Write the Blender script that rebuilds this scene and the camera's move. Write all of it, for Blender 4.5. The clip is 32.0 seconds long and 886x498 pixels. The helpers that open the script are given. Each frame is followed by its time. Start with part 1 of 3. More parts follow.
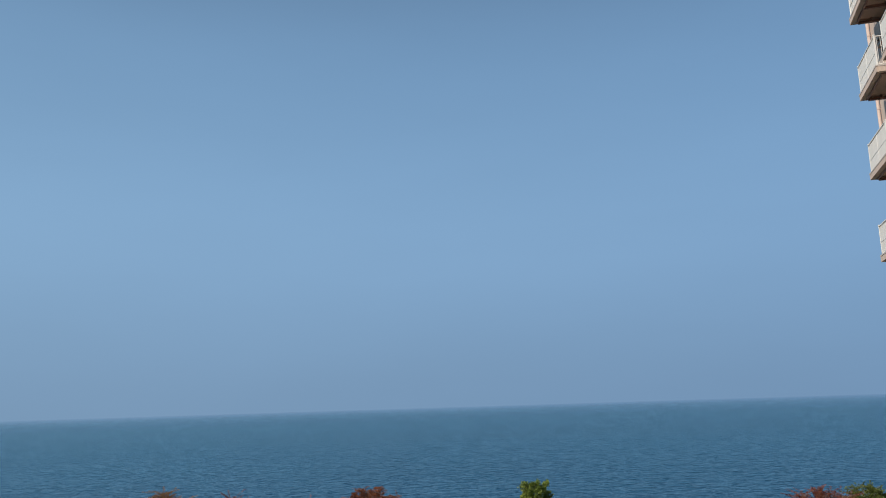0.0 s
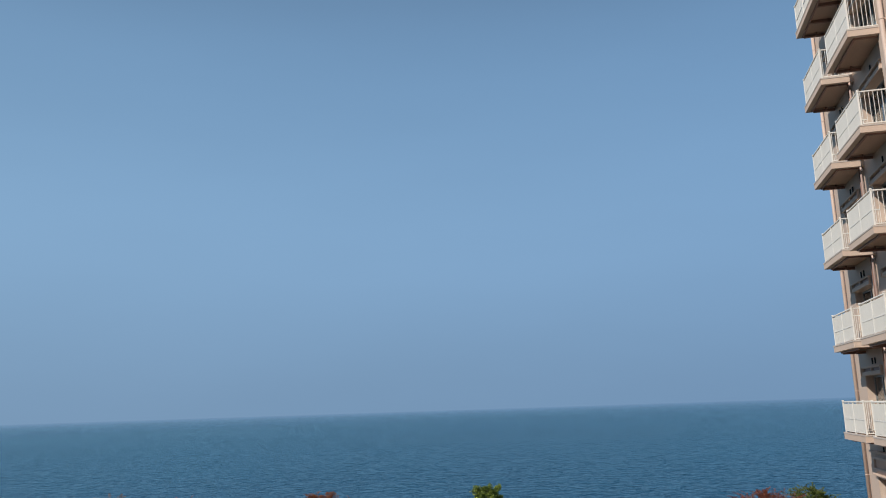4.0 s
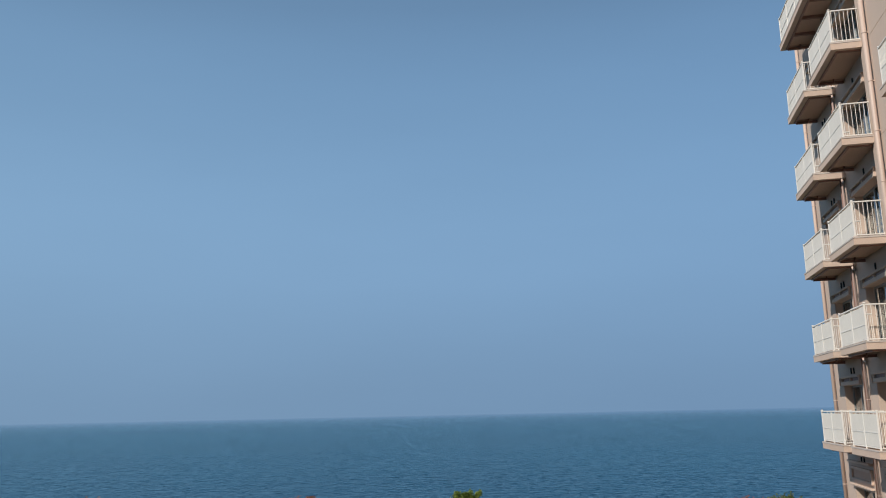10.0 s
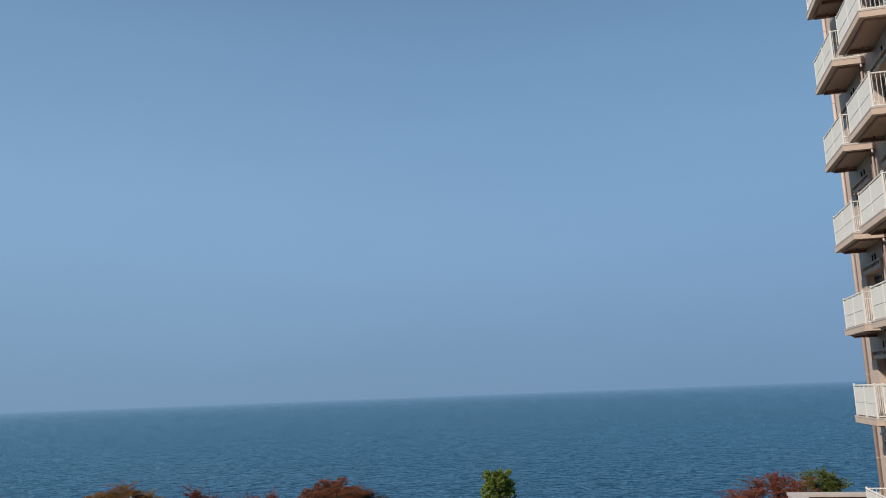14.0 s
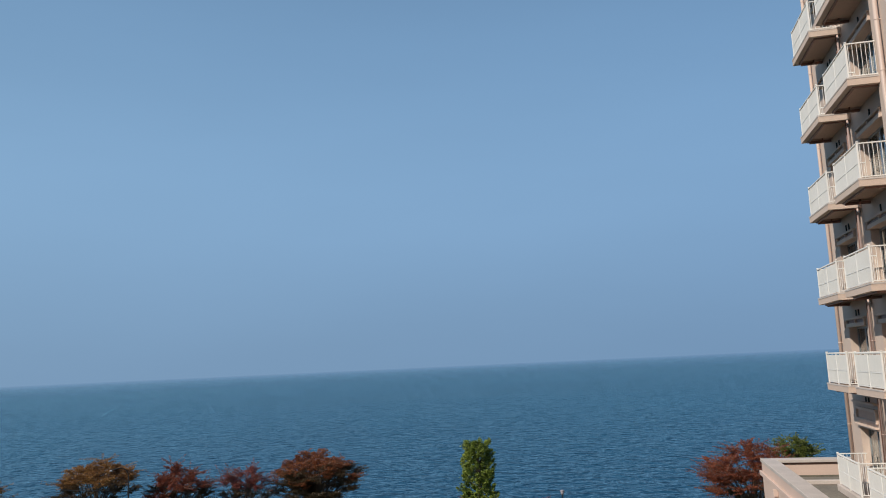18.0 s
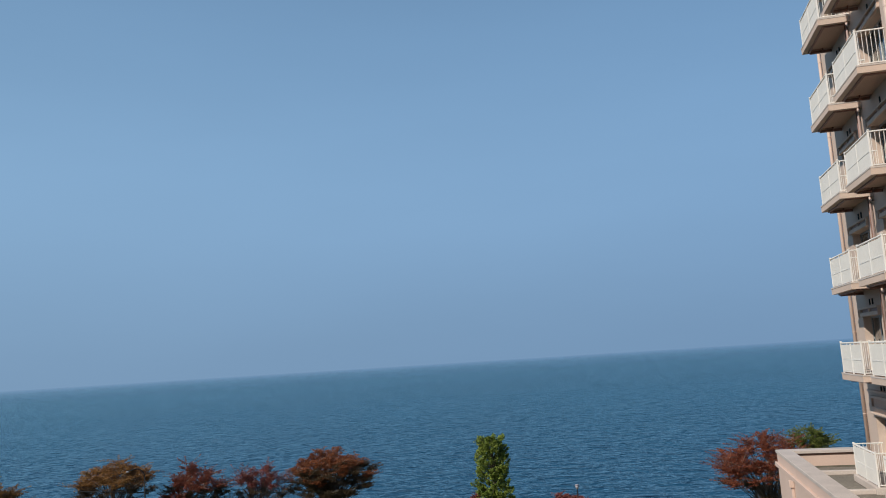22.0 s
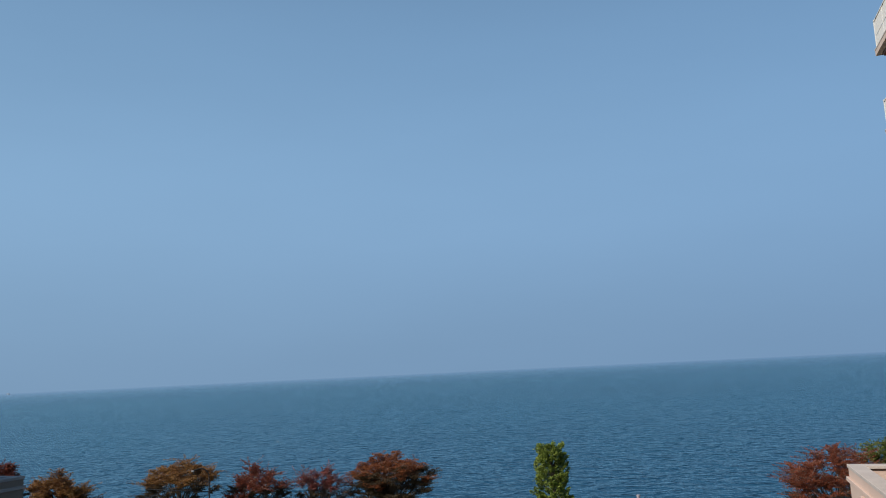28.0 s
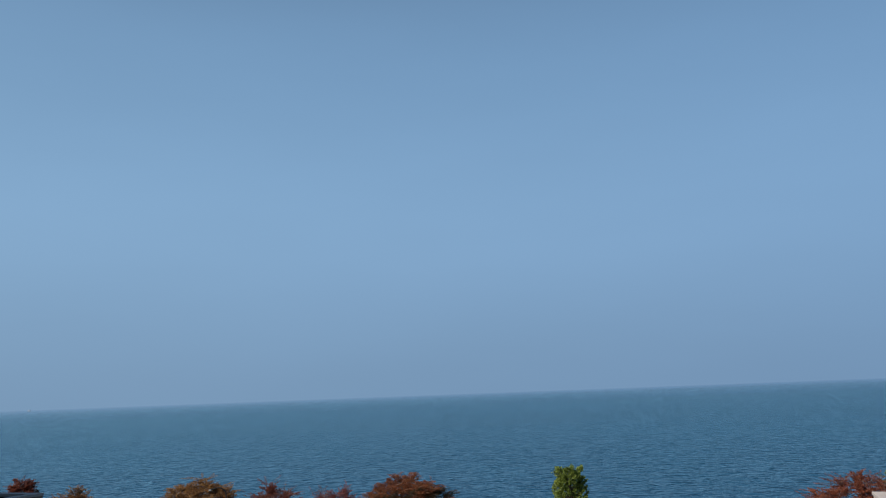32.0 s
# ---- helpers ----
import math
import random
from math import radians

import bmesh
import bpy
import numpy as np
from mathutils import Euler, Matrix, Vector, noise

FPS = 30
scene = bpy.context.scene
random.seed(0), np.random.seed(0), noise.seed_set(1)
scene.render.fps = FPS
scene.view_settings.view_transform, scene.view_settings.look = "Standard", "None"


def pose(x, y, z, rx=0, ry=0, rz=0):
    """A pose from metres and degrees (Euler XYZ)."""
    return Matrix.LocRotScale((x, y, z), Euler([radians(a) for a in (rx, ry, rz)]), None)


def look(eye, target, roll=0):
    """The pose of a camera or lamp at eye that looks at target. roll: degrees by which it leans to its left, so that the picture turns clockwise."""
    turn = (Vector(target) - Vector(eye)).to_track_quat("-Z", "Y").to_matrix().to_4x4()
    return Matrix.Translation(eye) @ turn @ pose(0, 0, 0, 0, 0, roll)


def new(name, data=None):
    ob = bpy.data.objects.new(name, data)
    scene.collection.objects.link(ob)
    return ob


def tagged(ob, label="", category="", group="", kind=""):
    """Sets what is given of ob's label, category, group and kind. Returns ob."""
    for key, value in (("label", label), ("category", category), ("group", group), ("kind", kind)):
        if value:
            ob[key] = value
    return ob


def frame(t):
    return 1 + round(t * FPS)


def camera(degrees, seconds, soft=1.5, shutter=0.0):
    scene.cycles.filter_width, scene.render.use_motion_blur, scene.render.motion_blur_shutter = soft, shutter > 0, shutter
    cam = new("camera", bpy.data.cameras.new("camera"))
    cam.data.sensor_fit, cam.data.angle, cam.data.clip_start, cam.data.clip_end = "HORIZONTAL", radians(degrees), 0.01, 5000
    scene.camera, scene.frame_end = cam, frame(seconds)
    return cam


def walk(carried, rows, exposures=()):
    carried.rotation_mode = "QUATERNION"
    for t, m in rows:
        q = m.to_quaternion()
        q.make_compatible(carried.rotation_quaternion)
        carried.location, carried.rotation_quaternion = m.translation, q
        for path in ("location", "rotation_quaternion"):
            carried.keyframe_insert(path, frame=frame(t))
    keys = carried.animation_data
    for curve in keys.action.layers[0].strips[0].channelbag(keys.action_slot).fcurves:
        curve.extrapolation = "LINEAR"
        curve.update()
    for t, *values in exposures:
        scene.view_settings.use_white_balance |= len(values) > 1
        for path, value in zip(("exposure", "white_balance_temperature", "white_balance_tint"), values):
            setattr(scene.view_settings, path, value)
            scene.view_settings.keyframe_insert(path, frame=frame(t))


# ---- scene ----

# camera: held still by hand on a balcony, 12 m over the ground, panning
EYE = Vector((0.0, 0.0, 12.0))
cam = camera(56.48, 32.0, soft=1.0)
# seconds, turn to the left, tilt up, roll (degrees)
TURNS = [
    (0.0, 4.212, 10.704, -1.796),
    (0.5, 4.129, 10.677, -1.915),
    (1.0, 4.126, 10.717, -1.930),
    (1.5, 3.932, 10.912, -2.166),
    (2.0, 3.486, 11.083, -2.261),
    (2.5, 2.933, 11.124, -2.297),
    (3.0, 1.973, 10.971, -2.054),
    (3.5, 1.074, 10.887, -1.775),
    (5.5, 0.918, 11.330, -1.980),
    (6.0, 0.580, 11.618, -1.948),
    (6.5, -0.176, 11.843, -1.998),
    (7.0, -0.771, 11.900, -2.023),
    (7.5, -1.419, 11.698, -2.009),
    (8.0, -2.640, 11.535, -1.905),
    (8.5, -3.057, 11.658, -1.778),
    (9.0, -2.241, 11.617, -1.578),
    (9.5, -1.132, 11.536, -1.394),
    (10.0, -0.135, 11.223, -1.235),
    (10.5, 0.859, 10.874, -1.455),
    (11.0, 1.822, 10.611, -1.484),
    (11.5, 2.513, 10.489, -1.584),
    (12.0, 3.273, 10.359, -1.816),
    (12.5, 3.965, 10.158, -1.975),
    (13.0, 4.006, 10.216, -2.136),
    (13.5, 2.854, 10.118, -2.193),
    (14.0, 1.653, 9.951, -2.165),
    (14.5, 1.083, 9.811, -2.124),
    (16.5, -0.237, 9.215, -2.015),
    (17.0, 0.159, 8.703, -2.147),
    (17.5, 0.367, 8.241, -2.336),
    (18.0, 0.262, 7.943, -2.635),
    (18.5, 0.043, 7.650, -3.013),
    (19.0, 0.004, 7.763, -3.129),
    (19.5, 0.077, 7.739, -3.204),
    (20.0, 0.068, 7.801, -3.238),
    (20.5, 0.324, 7.745, -3.364),
    (21.0, 0.629, 7.745, -3.494),
    (21.5, 0.821, 7.683, -3.610),
    (22.0, 0.990, 7.734, -3.590),
    (22.5, 1.847, 8.141, -3.408),
    (23.0, 3.610, 8.415, -2.915),
    (23.5, 5.388, 8.622, -2.456),
    (24.0, 6.347, 8.537, -2.195),
    (24.5, 6.737, 8.417, -2.069),
    (26.5, 5.670, 8.579, -2.656),
    (27.0, 5.502, 8.537, -2.792),
    (27.5, 5.316, 8.364, -2.787),
    (28.0, 5.157, 8.357, -2.745),
    (28.5, 4.866, 8.405, -2.631),
    (29.0, 4.474, 8.640, -2.515),
    (29.5, 4.363, 8.934, -2.419),
    (30.0, 4.575, 9.373, -2.398),
    (30.5, 5.346, 9.749, -2.368),
    (31.0, 5.807, 9.959, -2.317),
    (31.5, 6.206, 9.983, -2.281),
    (32.0, 6.421, 9.843, -2.175),
]


def aim(turn, tilt, roll):
    a, b = radians(turn), radians(tilt)
    way = Vector((-math.sin(a) * math.cos(b), math.cos(a) * math.cos(b), math.sin(b)))
    return look(EYE, EYE + way * 10, roll)


walk(cam, [(t, aim(a, b, c)) for t, a, b, c in TURNS],
     [(0, -0.02), (7, -0.03), (8.2, -0.03), (9.0, -0.08), (10, -0.05), (12, -0.04), (14.5, -0.04), (17, 0.0), (24, 0.01), (27, 0.03), (29, 0.01), (32, -0.02)])


# ---- light ----
SUN_AZ, SUN_EL = radians(-127), radians(38)
sun_way = Vector((math.sin(SUN_AZ) * math.cos(SUN_EL), math.cos(SUN_AZ) * math.cos(SUN_EL), math.sin(SUN_EL)))
world = bpy.data.worlds.new("world")
scene.world = world
world.use_nodes = True
wn, wl = world.node_tree.nodes, world.node_tree.links
sky = wn.new("ShaderNodeTexSky")
sky.sky_type, sky.sun_disc = "NISHITA", False
sky.sun_elevation, sky.sun_rotation = SUN_EL, SUN_AZ
sky.altitude, sky.air_density, sky.dust_density, sky.ozone_density = 0, 1.0, 0.3, 2.0
# sea haze: a pale blue veil that thins upwards over the clear sky
SKY = 0.1
way_node, split = wn.new("ShaderNodeTexCoord"), wn.new("ShaderNodeSeparateXYZ")
wl.new(way_node.outputs["Generated"], split.inputs[0])
veil = wn.new("ShaderNodeValToRGB")
veil.color_ramp.interpolation = "B_SPLINE"
STOPS = ((0.0, (0.187, 0.313, 0.486)), (0.06, (0.199, 0.334, 0.517)), (0.15, (0.228, 0.392, 0.610)), (0.24, (0.225, 0.394, 0.618)), (0.34, (0.194, 0.351, 0.566)), (0.46, (0.162, 0.302, 0.502)), (0.8, (0.070, 0.112, 0.185)))
while len(veil.color_ramp.elements) < len(STOPS):
    veil.color_ramp.elements.new(0.5)
for e, (z, c) in zip(veil.color_ramp.elements, STOPS):
    e.position, e.color = z, (*c, 1)
wl.new(split.outputs[2], veil.inputs[0])
lift = wn.new("ShaderNodeVectorMath")
lift.operation = "SCALE"
side = wn.new("ShaderNodeMapRange")     # a little lighter and greyer towards the sun's side
side.data_type = "FLOAT_VECTOR"
for key, value in ((7, (-0.6,) * 3), (8, (0.6,) * 3), (9, (1.04, 1.018, 0.985)), (10, (0.915, 0.935, 0.96))):
    side.inputs[key].default_value = value
across = wn.new("ShaderNodeCombineXYZ")
for k in range(3):
    wl.new(split.outputs[0], across.inputs[k])
wl.new(across.outputs[0], side.inputs[6])
tinted = wn.new("ShaderNodeVectorMath")
tinted.operation = "MULTIPLY"
wl.new(veil.outputs[0], tinted.inputs[0])
wl.new(side.outputs[1], tinted.inputs[1])
wisp, faint, both_ways = wn.new("ShaderNodeTexNoise"), wn.new("ShaderNodeMapRange"), wn.new("ShaderNodeMath")
wide = wn.new("ShaderNodeMapping")
wide.inputs["Scale"].default_value = (1.0, 1.0, 4.0)
wisp.inputs["Scale"].default_value, wisp.inputs["Detail"].default_value = 2.6, 5
faint.inputs["To Min"].default_value, faint.inputs["To Max"].default_value = 0.955, 1.045
both_ways.operation = "MULTIPLY"
wl.new(way_node.outputs["Generated"], wide.inputs[0])
wl.new(wide.outputs[0], wisp.inputs[0])
wl.new(wisp.outputs[0], faint.inputs[0])
wl.new(faint.outputs[0], both_ways.inputs[0])
both_ways.inputs[1].default_value = 1.0 / SKY
wl.new(tinted.outputs[0], lift.inputs[0])
wl.new(both_ways.outputs[0], lift.inputs["Scale"])
thin = wn.new("ShaderNodeMapRange")
thin.interpolation_type = "SMOOTHSTEP"
for key, value in (("From Min", 0.3), ("From Max", 0.9), ("To Min", 1.0), ("To Max", 0.75)):
    thin.inputs[key].default_value = value
wl.new(split.outputs[2], thin.inputs[0])
haze = wn.new("ShaderNodeMix")
haze.data_type = "RGBA"
wl.new(thin.outputs[0], haze.inputs[0])
wl.new(sky.outputs[0], haze.inputs[6])
wl.new(lift.outputs[0], haze.inputs[7])
wl.new(haze.outputs[2], wn["Background"].inputs[0])
wn["Background"].inputs[1].default_value = SKY
lamp = bpy.data.lights.new("sun", "SUN")
lamp.energy, lamp.angle, lamp.color = 4.1, radians(0.6), (1.0, 0.93, 0.84)
sun = new("sun", lamp)
sun.matrix_world = look(sun_way * 200, (0, 0, 0))
scene.view_settings.exposure = 0.0


# ---- materials ----
def material(name, colour, rough=0.7, vary=0.12, grain=6.0, stain=0.25, bump=0.15, metal=0.0, streak=1.0, spec=0.4):
    """A painted or mineral surface with fine grain and broad stains, in world metres."""
    m = bpy.data.materials.new(name)
    m.use_nodes = True
    n, l = m.node_tree.nodes, m.node_tree.links
    b = n["Principled BSDF"]
    b.inputs["Roughness"].default_value, b.inputs["Metallic"].default_value = rough, metal
    b.inputs["Specular IOR Level"].default_value = spec
    geo = n.new("ShaderNodeNewGeometry")
    squash = n.new("ShaderNodeMapping")
    squash.inputs["Scale"].default_value = (1, 1, streak)
    l.new(geo.outputs["Position"], squash.inputs[0])
    fine, broad = n.new("ShaderNodeTexNoise"), n.new("ShaderNodeTexNoise")
    fine.inputs["Scale"].default_value, fine.inputs["Detail"].default_value = grain * 4, 4
    broad.inputs["Scale"].default_value, broad.inputs["Detail"].default_value = stain, 5
    l.new(geo.outputs["Position"], fine.inputs[0])
    l.new(squash.outputs[0], broad.inputs[0])
    mix = n.new("ShaderNodeMath")
    mix.operation = "ADD"
    l.new(fine.outputs[0], mix.inputs[0])
    l.new(broad.outputs[0], mix.inputs[1])
    ramp = n.new("ShaderNodeMapRange")
    ramp.inputs["From Min"].default_value, ramp.inputs["From Max"].default_value = 0.7, 1.3
    ramp.inputs["To Min"].default_value, ramp.inputs["To Max"].default_value = 1 - vary, 1 + vary
    l.new(mix.outputs[0], ramp.inputs[0])
    tint = n.new("ShaderNodeVectorMath")
    tint.operation = "SCALE"
    tint.inputs[0].default_value = colour
    l.new(ramp.outputs[0], tint.inputs["Scale"])
    l.new(tint.outputs[0], b.inputs["Base Color"])
    if bump:
        bp = n.new("ShaderNodeBump")
        bp.inputs["Strength"].default_value, bp.inputs["Distance"].default_value = bump, 0.01
        l.new(fine.outputs[0], bp.inputs["Height"])
        l.new(bp.outputs[0], b.inputs["Normal"])
    return m


def foliage(name, stops, rough=0.6):
    """Leaves, each of its own colour between the stops, letting some light through."""
    m = bpy.data.materials.new(name)
    m.use_nodes = True
    n, l = m.node_tree.nodes, m.node_tree.links
    b, out = n["Principled BSDF"], n["Material Output"]
    geo, ramp = n.new("ShaderNodeNewGeometry"), n.new("ShaderNodeValToRGB")
    patch, mix = n.new("ShaderNodeTexNoise"), n.new("ShaderNodeMath")
    patch.inputs["Scale"].default_value = 0.8
    l.new(geo.outputs["Position"], patch.inputs[0])
    mix.operation, mix.inputs[1].default_value = "MULTIPLY_ADD", 0.42
    l.new(geo.outputs["Random Per Island"], mix.inputs[0])
    l.new(patch.outputs[0], mix.inputs[2])
    shift = n.new("ShaderNodeMath")
    shift.operation, shift.inputs[1].default_value = "SUBTRACT", 0.215
    l.new(mix.outputs[0], shift.inputs[0])
    l.new(shift.outputs[0], ramp.inputs[0])
    while len(ramp.color_ramp.elements) < len(stops):
        ramp.color_ramp.elements.new(0.5)
    for k, (e, c) in enumerate(zip(ramp.color_ramp.elements, stops)):
        e.position, e.color = k / (len(stops) - 1), (*c, 1)
    l.new(ramp.outputs[0], b.inputs["Base Color"])
    b.inputs["Roughness"].default_value = rough
    b.inputs["Specular IOR Level"].default_value = 0.25
    through_leaf, both = n.new("ShaderNodeBsdfTranslucent"), n.new("ShaderNodeMixShader")
    l.new(ramp.outputs[0], through_leaf.inputs[0])
    both.inputs[0].default_value = 0.25
    l.new(b.outputs[0], both.inputs[1])
    l.new(through_leaf.outputs[0], both.inputs[2])
    l.new(both.outputs[0], out.inputs[0])
    return m


def sea_surface():
    """Deep water under small ripples; the gloss grows towards grazing view."""
    m = bpy.data.materials.new("sea_water")
    m.use_nodes = True
    n, l = m.node_tree.nodes, m.node_tree.links
    b, out = n["Principled BSDF"], n["Material Output"]
    b.inputs["Roughness"].default_value, b.inputs["Specular IOR Level"].default_value = 0.9, 0.0
    geo = n.new("ShaderNodeNewGeometry")
    turn = n.new("ShaderNodeMapping")
    turn.inputs["Rotation"].default_value = (0, 0, radians(9))
    turn.inputs["Scale"].default_value = (0.72, 1.0, 1.0)
    l.new(geo.outputs["Position"], turn.inputs[0])
    height = None
    for scale, amount, crest in ((0.035, 0.8, 1), (0.13, 0.9, 1), (0.42, 1.4, 2), (1.0, 0.5, 2)):
        w = n.new("ShaderNodeTexNoise")
        w.inputs["Scale"].default_value, w.inputs["Detail"].default_value = scale, 2
        w.inputs["Distortion"].default_value = 0.4
        l.new(turn.outputs[0], w.inputs[0])
        peaked = n.new("ShaderNodeMath")    # flat troughs, short steep crests
        peaked.operation, peaked.inputs[1].default_value = "POWER", crest
        l.new(w.outputs[0], peaked.inputs[0])
        s = n.new("ShaderNodeMath")
        s.operation, s.inputs[1].default_value, s.inputs[2].default_value = "MULTIPLY_ADD", amount, 0
        l.new(peaked.outputs[0], s.inputs[0])
        if height:
            l.new(height, s.inputs[2])
        height = s.outputs[0]
    bp = n.new("ShaderNodeBump")
    bp.inputs["Strength"].default_value, bp.inputs["Distance"].default_value = 1.0, 1.22
    l.new(height, bp.inputs["Height"])
    l.new(bp.outputs[0], b.inputs["Normal"])
    drift, ramp = n.new("ShaderNodeTexNoise"), n.new("ShaderNodeValToRGB")
    drift.inputs["Scale"].default_value, drift.inputs["Detail"].default_value = 0.006, 6
    l.new(turn.outputs[0], drift.inputs[0])
    l.new(drift.outputs[0], ramp.inputs[0])
    ramp.color_ramp.elements[0].position, ramp.color_ramp.elements[0].color = 0.3, (0.010, 0.055, 0.112, 1)
    ramp.color_ramp.elements[1].position, ramp.color_ramp.elements[1].color = 0.7, (0.013, 0.069, 0.130, 1)
    l.new(ramp.outputs[0], b.inputs["Base Color"])
    gloss, edge, amount, both = n.new("ShaderNodeBsdfGlossy"), n.new("ShaderNodeFresnel"), n.new("ShaderNodeMath"), n.new("ShaderNodeMixShader")
    gloss.inputs["Roughness"].default_value, gloss.inputs["Color"].default_value = 0.27, (0.70, 0.92, 0.945, 1)
    l.new(bp.outputs[0], gloss.inputs["Normal"])
    edge.inputs["IOR"].default_value = 1.33
    l.new(bp.outputs[0], edge.inputs["Normal"])
    amount.operation, amount.inputs[1].default_value = "MULTIPLY_ADD", 0.74
    flat, grow, share = n.new("ShaderNodeFresnel"), n.new("ShaderNodeMath"), n.new("ShaderNodeMath")
    flat.inputs["IOR"].default_value = 1.33
    grow.operation, grow.inputs[1].default_value = "POWER", 2.4
    share.operation, share.inputs[1].default_value = "MULTIPLY", 0.28
    l.new(flat.outputs[0], grow.inputs[0])
    l.new(grow.outputs[0], share.inputs[0])
    l.new(share.outputs[0], amount.inputs[2])
    l.new(edge.outputs[0], amount.inputs[0])
    l.new(amount.outputs[0], both.inputs[0])
    l.new(b.outputs[0], both.inputs[1])
    l.new(gloss.outputs[0], both.inputs[2])
    # the last stretch before the horizon mirrors the sky just above it
    last, rim, mirror, whole = n.new("ShaderNodeMath"), n.new("ShaderNodeMath"), n.new("ShaderNodeBsdfGlossy"), n.new("ShaderNodeMixShader")
    last.operation, last.inputs[1].default_value = "POWER", 42.0
    rim.operation, rim.inputs[1].default_value, rim.use_clamp = "MULTIPLY", 1.9, True
    mirror.inputs["Roughness"].default_value, mirror.inputs["Color"].default_value = 0.0, (0.96, 0.97, 0.99, 1)
    l.new(flat.outputs[0], last.inputs[0])
    l.new(last.outputs[0], rim.inputs[0])
    l.new(rim.outputs[0], whole.inputs[0])
    l.new(both.outputs[0], whole.inputs[1])
    l.new(mirror.outputs[0], whole.inputs[2])
    l.new(whole.outputs[0], out.inputs[0])
    return m


def glass(name):
    m = bpy.data.materials.new(name)
    m.use_nodes = True
    b = m.node_tree.nodes["Principled BSDF"]
    b.inputs["Base Color"].default_value = (0.75, 0.8, 0.8, 1)
    b.inputs["Roughness"].default_value, b.inputs["IOR"].default_value = 0.04, 1.5
    b.inputs["Transmission Weight"].default_value = 0.97
    return m


WALL = material("beige_render", (0.57, 0.45, 0.37), 0.85, 0.07, 8, 0.5, 0.25, streak=0.25)
FASCIA = material("beige_paint", (0.61, 0.475, 0.385), 0.8, 0.08, 8, 0.8, 0.15)
SOFFIT = material("brown_soffit_paint", (0.58, 0.405, 0.31), 0.85, 0.12, 6, 0.6, 0.15)
PIPE = material("salmon_pipe_paint", (0.58, 0.455, 0.385), 0.5, 0.06, 6, 0.9, 0.05)
# roof membrane taken near black to hold the shade behind the wing's parapet
SHADED_MEMBRANE = material("shaded_roof_membrane", (0.055, 0.055, 0.058), 0.9, 0.3, 4, 0.6, 0.4)
HAZED = material("hazed_white_hull", (0.30, 0.38, 0.48), 0.7, 0.05)
PIPE_DARK = material("brown_pipe_paint", (0.30, 0.17, 0.13), 0.5, 0.1, 6, 0.9, 0.05)
WHITE = material("white_rail_paint", (0.79, 0.765, 0.715), 0.6, 0.05, 5, 1.2, 0.05, spec=0.2)
PANEL = material("white_panel", (0.765, 0.735, 0.675), 0.7, 0.05, 5, 1.5, 0.08, spec=0.2)
COPING = material("grey_coping_stone", (0.56, 0.50, 0.455), 0.85, 0.12, 7, 0.9, 0.3)
MOSS = material("damp_moss", (0.10, 0.092, 0.065), 0.95, 0.4, 6, 2.0, 0.5)
DECK = material("grey_roof_membrane", (0.205, 0.18, 0.145), 0.9, 0.3, 4, 0.6, 0.4)
DARK = material("dark_void", (0.03, 0.028, 0.026), 0.8, 0.1)
ALU = material("aluminium_sash", (0.30, 0.31, 0.31), 0.4, 0.1, 5, 1, 0.05, metal=0.4)
CURTAIN = material("pale_curtain", (0.12, 0.115, 0.10), 0.9, 0.15, 3, 2.0, 0.1)
ROOM = material("room_dark", (0.10, 0.085, 0.07), 0.9, 0.1)
GLASS = glass("window_glass")
TWIG = material("pale_grey_twig", (0.21, 0.185, 0.155), 0.9, 0.25, 10, 3, 0.2)
BARK = material("grey_brown_bark", (0.11, 0.085, 0.065), 0.9, 0.3, 10, 3, 0.5)
IRON = material("black_iron", (0.013, 0.013, 0.014), 0.7, 0.1, 5, 1, 0.1, spec=0.2)
PINK = material("pale_pink_render", (0.62, 0.465, 0.385), 0.85, 0.07, 8, 0.5, 0.25, streak=0.25)
CURB = material("pale_concrete", (0.53, 0.462, 0.415), 0.85, 0.14, 7, 0.9, 0.3)
TAUPE = material("taupe_render", (0.175, 0.15, 0.125), 0.85, 0.12, 8, 0.5, 0.25, streak=0.25)
TAUPE_COPING = material("weathered_coping", (0.29, 0.285, 0.285), 0.85, 0.15, 7, 0.9, 0.3)
# pipe paint darkened to stand for the shade of the slabs
PIPE_SHADED = material("shaded_pipe_paint", (0.40, 0.30, 0.265), 0.5, 0.1, 6, 0.9, 0.05)
LAMPGLASS = material("frosted_lamp_glass", (0.32, 0.30, 0.34), 0.3, 0.03)
GROUND = material("garden_ground", (0.09, 0.10, 0.05), 0.95, 0.35, 3, 0.2, 0.5)
STONE = material("sea_wall_concrete", (0.33, 0.31, 0.28), 0.9, 0.2, 5, 0.4, 0.3)
SEA = sea_surface()
MAPLE_RED = foliage("maple_red", [(0.056, 0.021, 0.013), (0.169, 0.044, 0.026), (0.294, 0.080, 0.042), (0.408, 0.158, 0.085)])
MAPLE_SCARLET = foliage("maple_scarlet", [(0.054, 0.020, 0.011), (0.161, 0.042, 0.021), (0.277, 0.076, 0.036), (0.375, 0.134, 0.067)])
# olive-brown inner leaves; the crown's own shade is darkened into these stops
MAPLE_INNER_SHADED = foliage("maple_inner_shaded", [(0.018, 0.016, 0.007), (0.044, 0.032, 0.012), (0.079, 0.044, 0.019), (0.132, 0.066, 0.030)])
MAPLE_WINE = foliage("maple_wine", [(0.066, 0.020, 0.019), (0.175, 0.044, 0.036), (0.284, 0.087, 0.072), (0.350, 0.153, 0.121)])
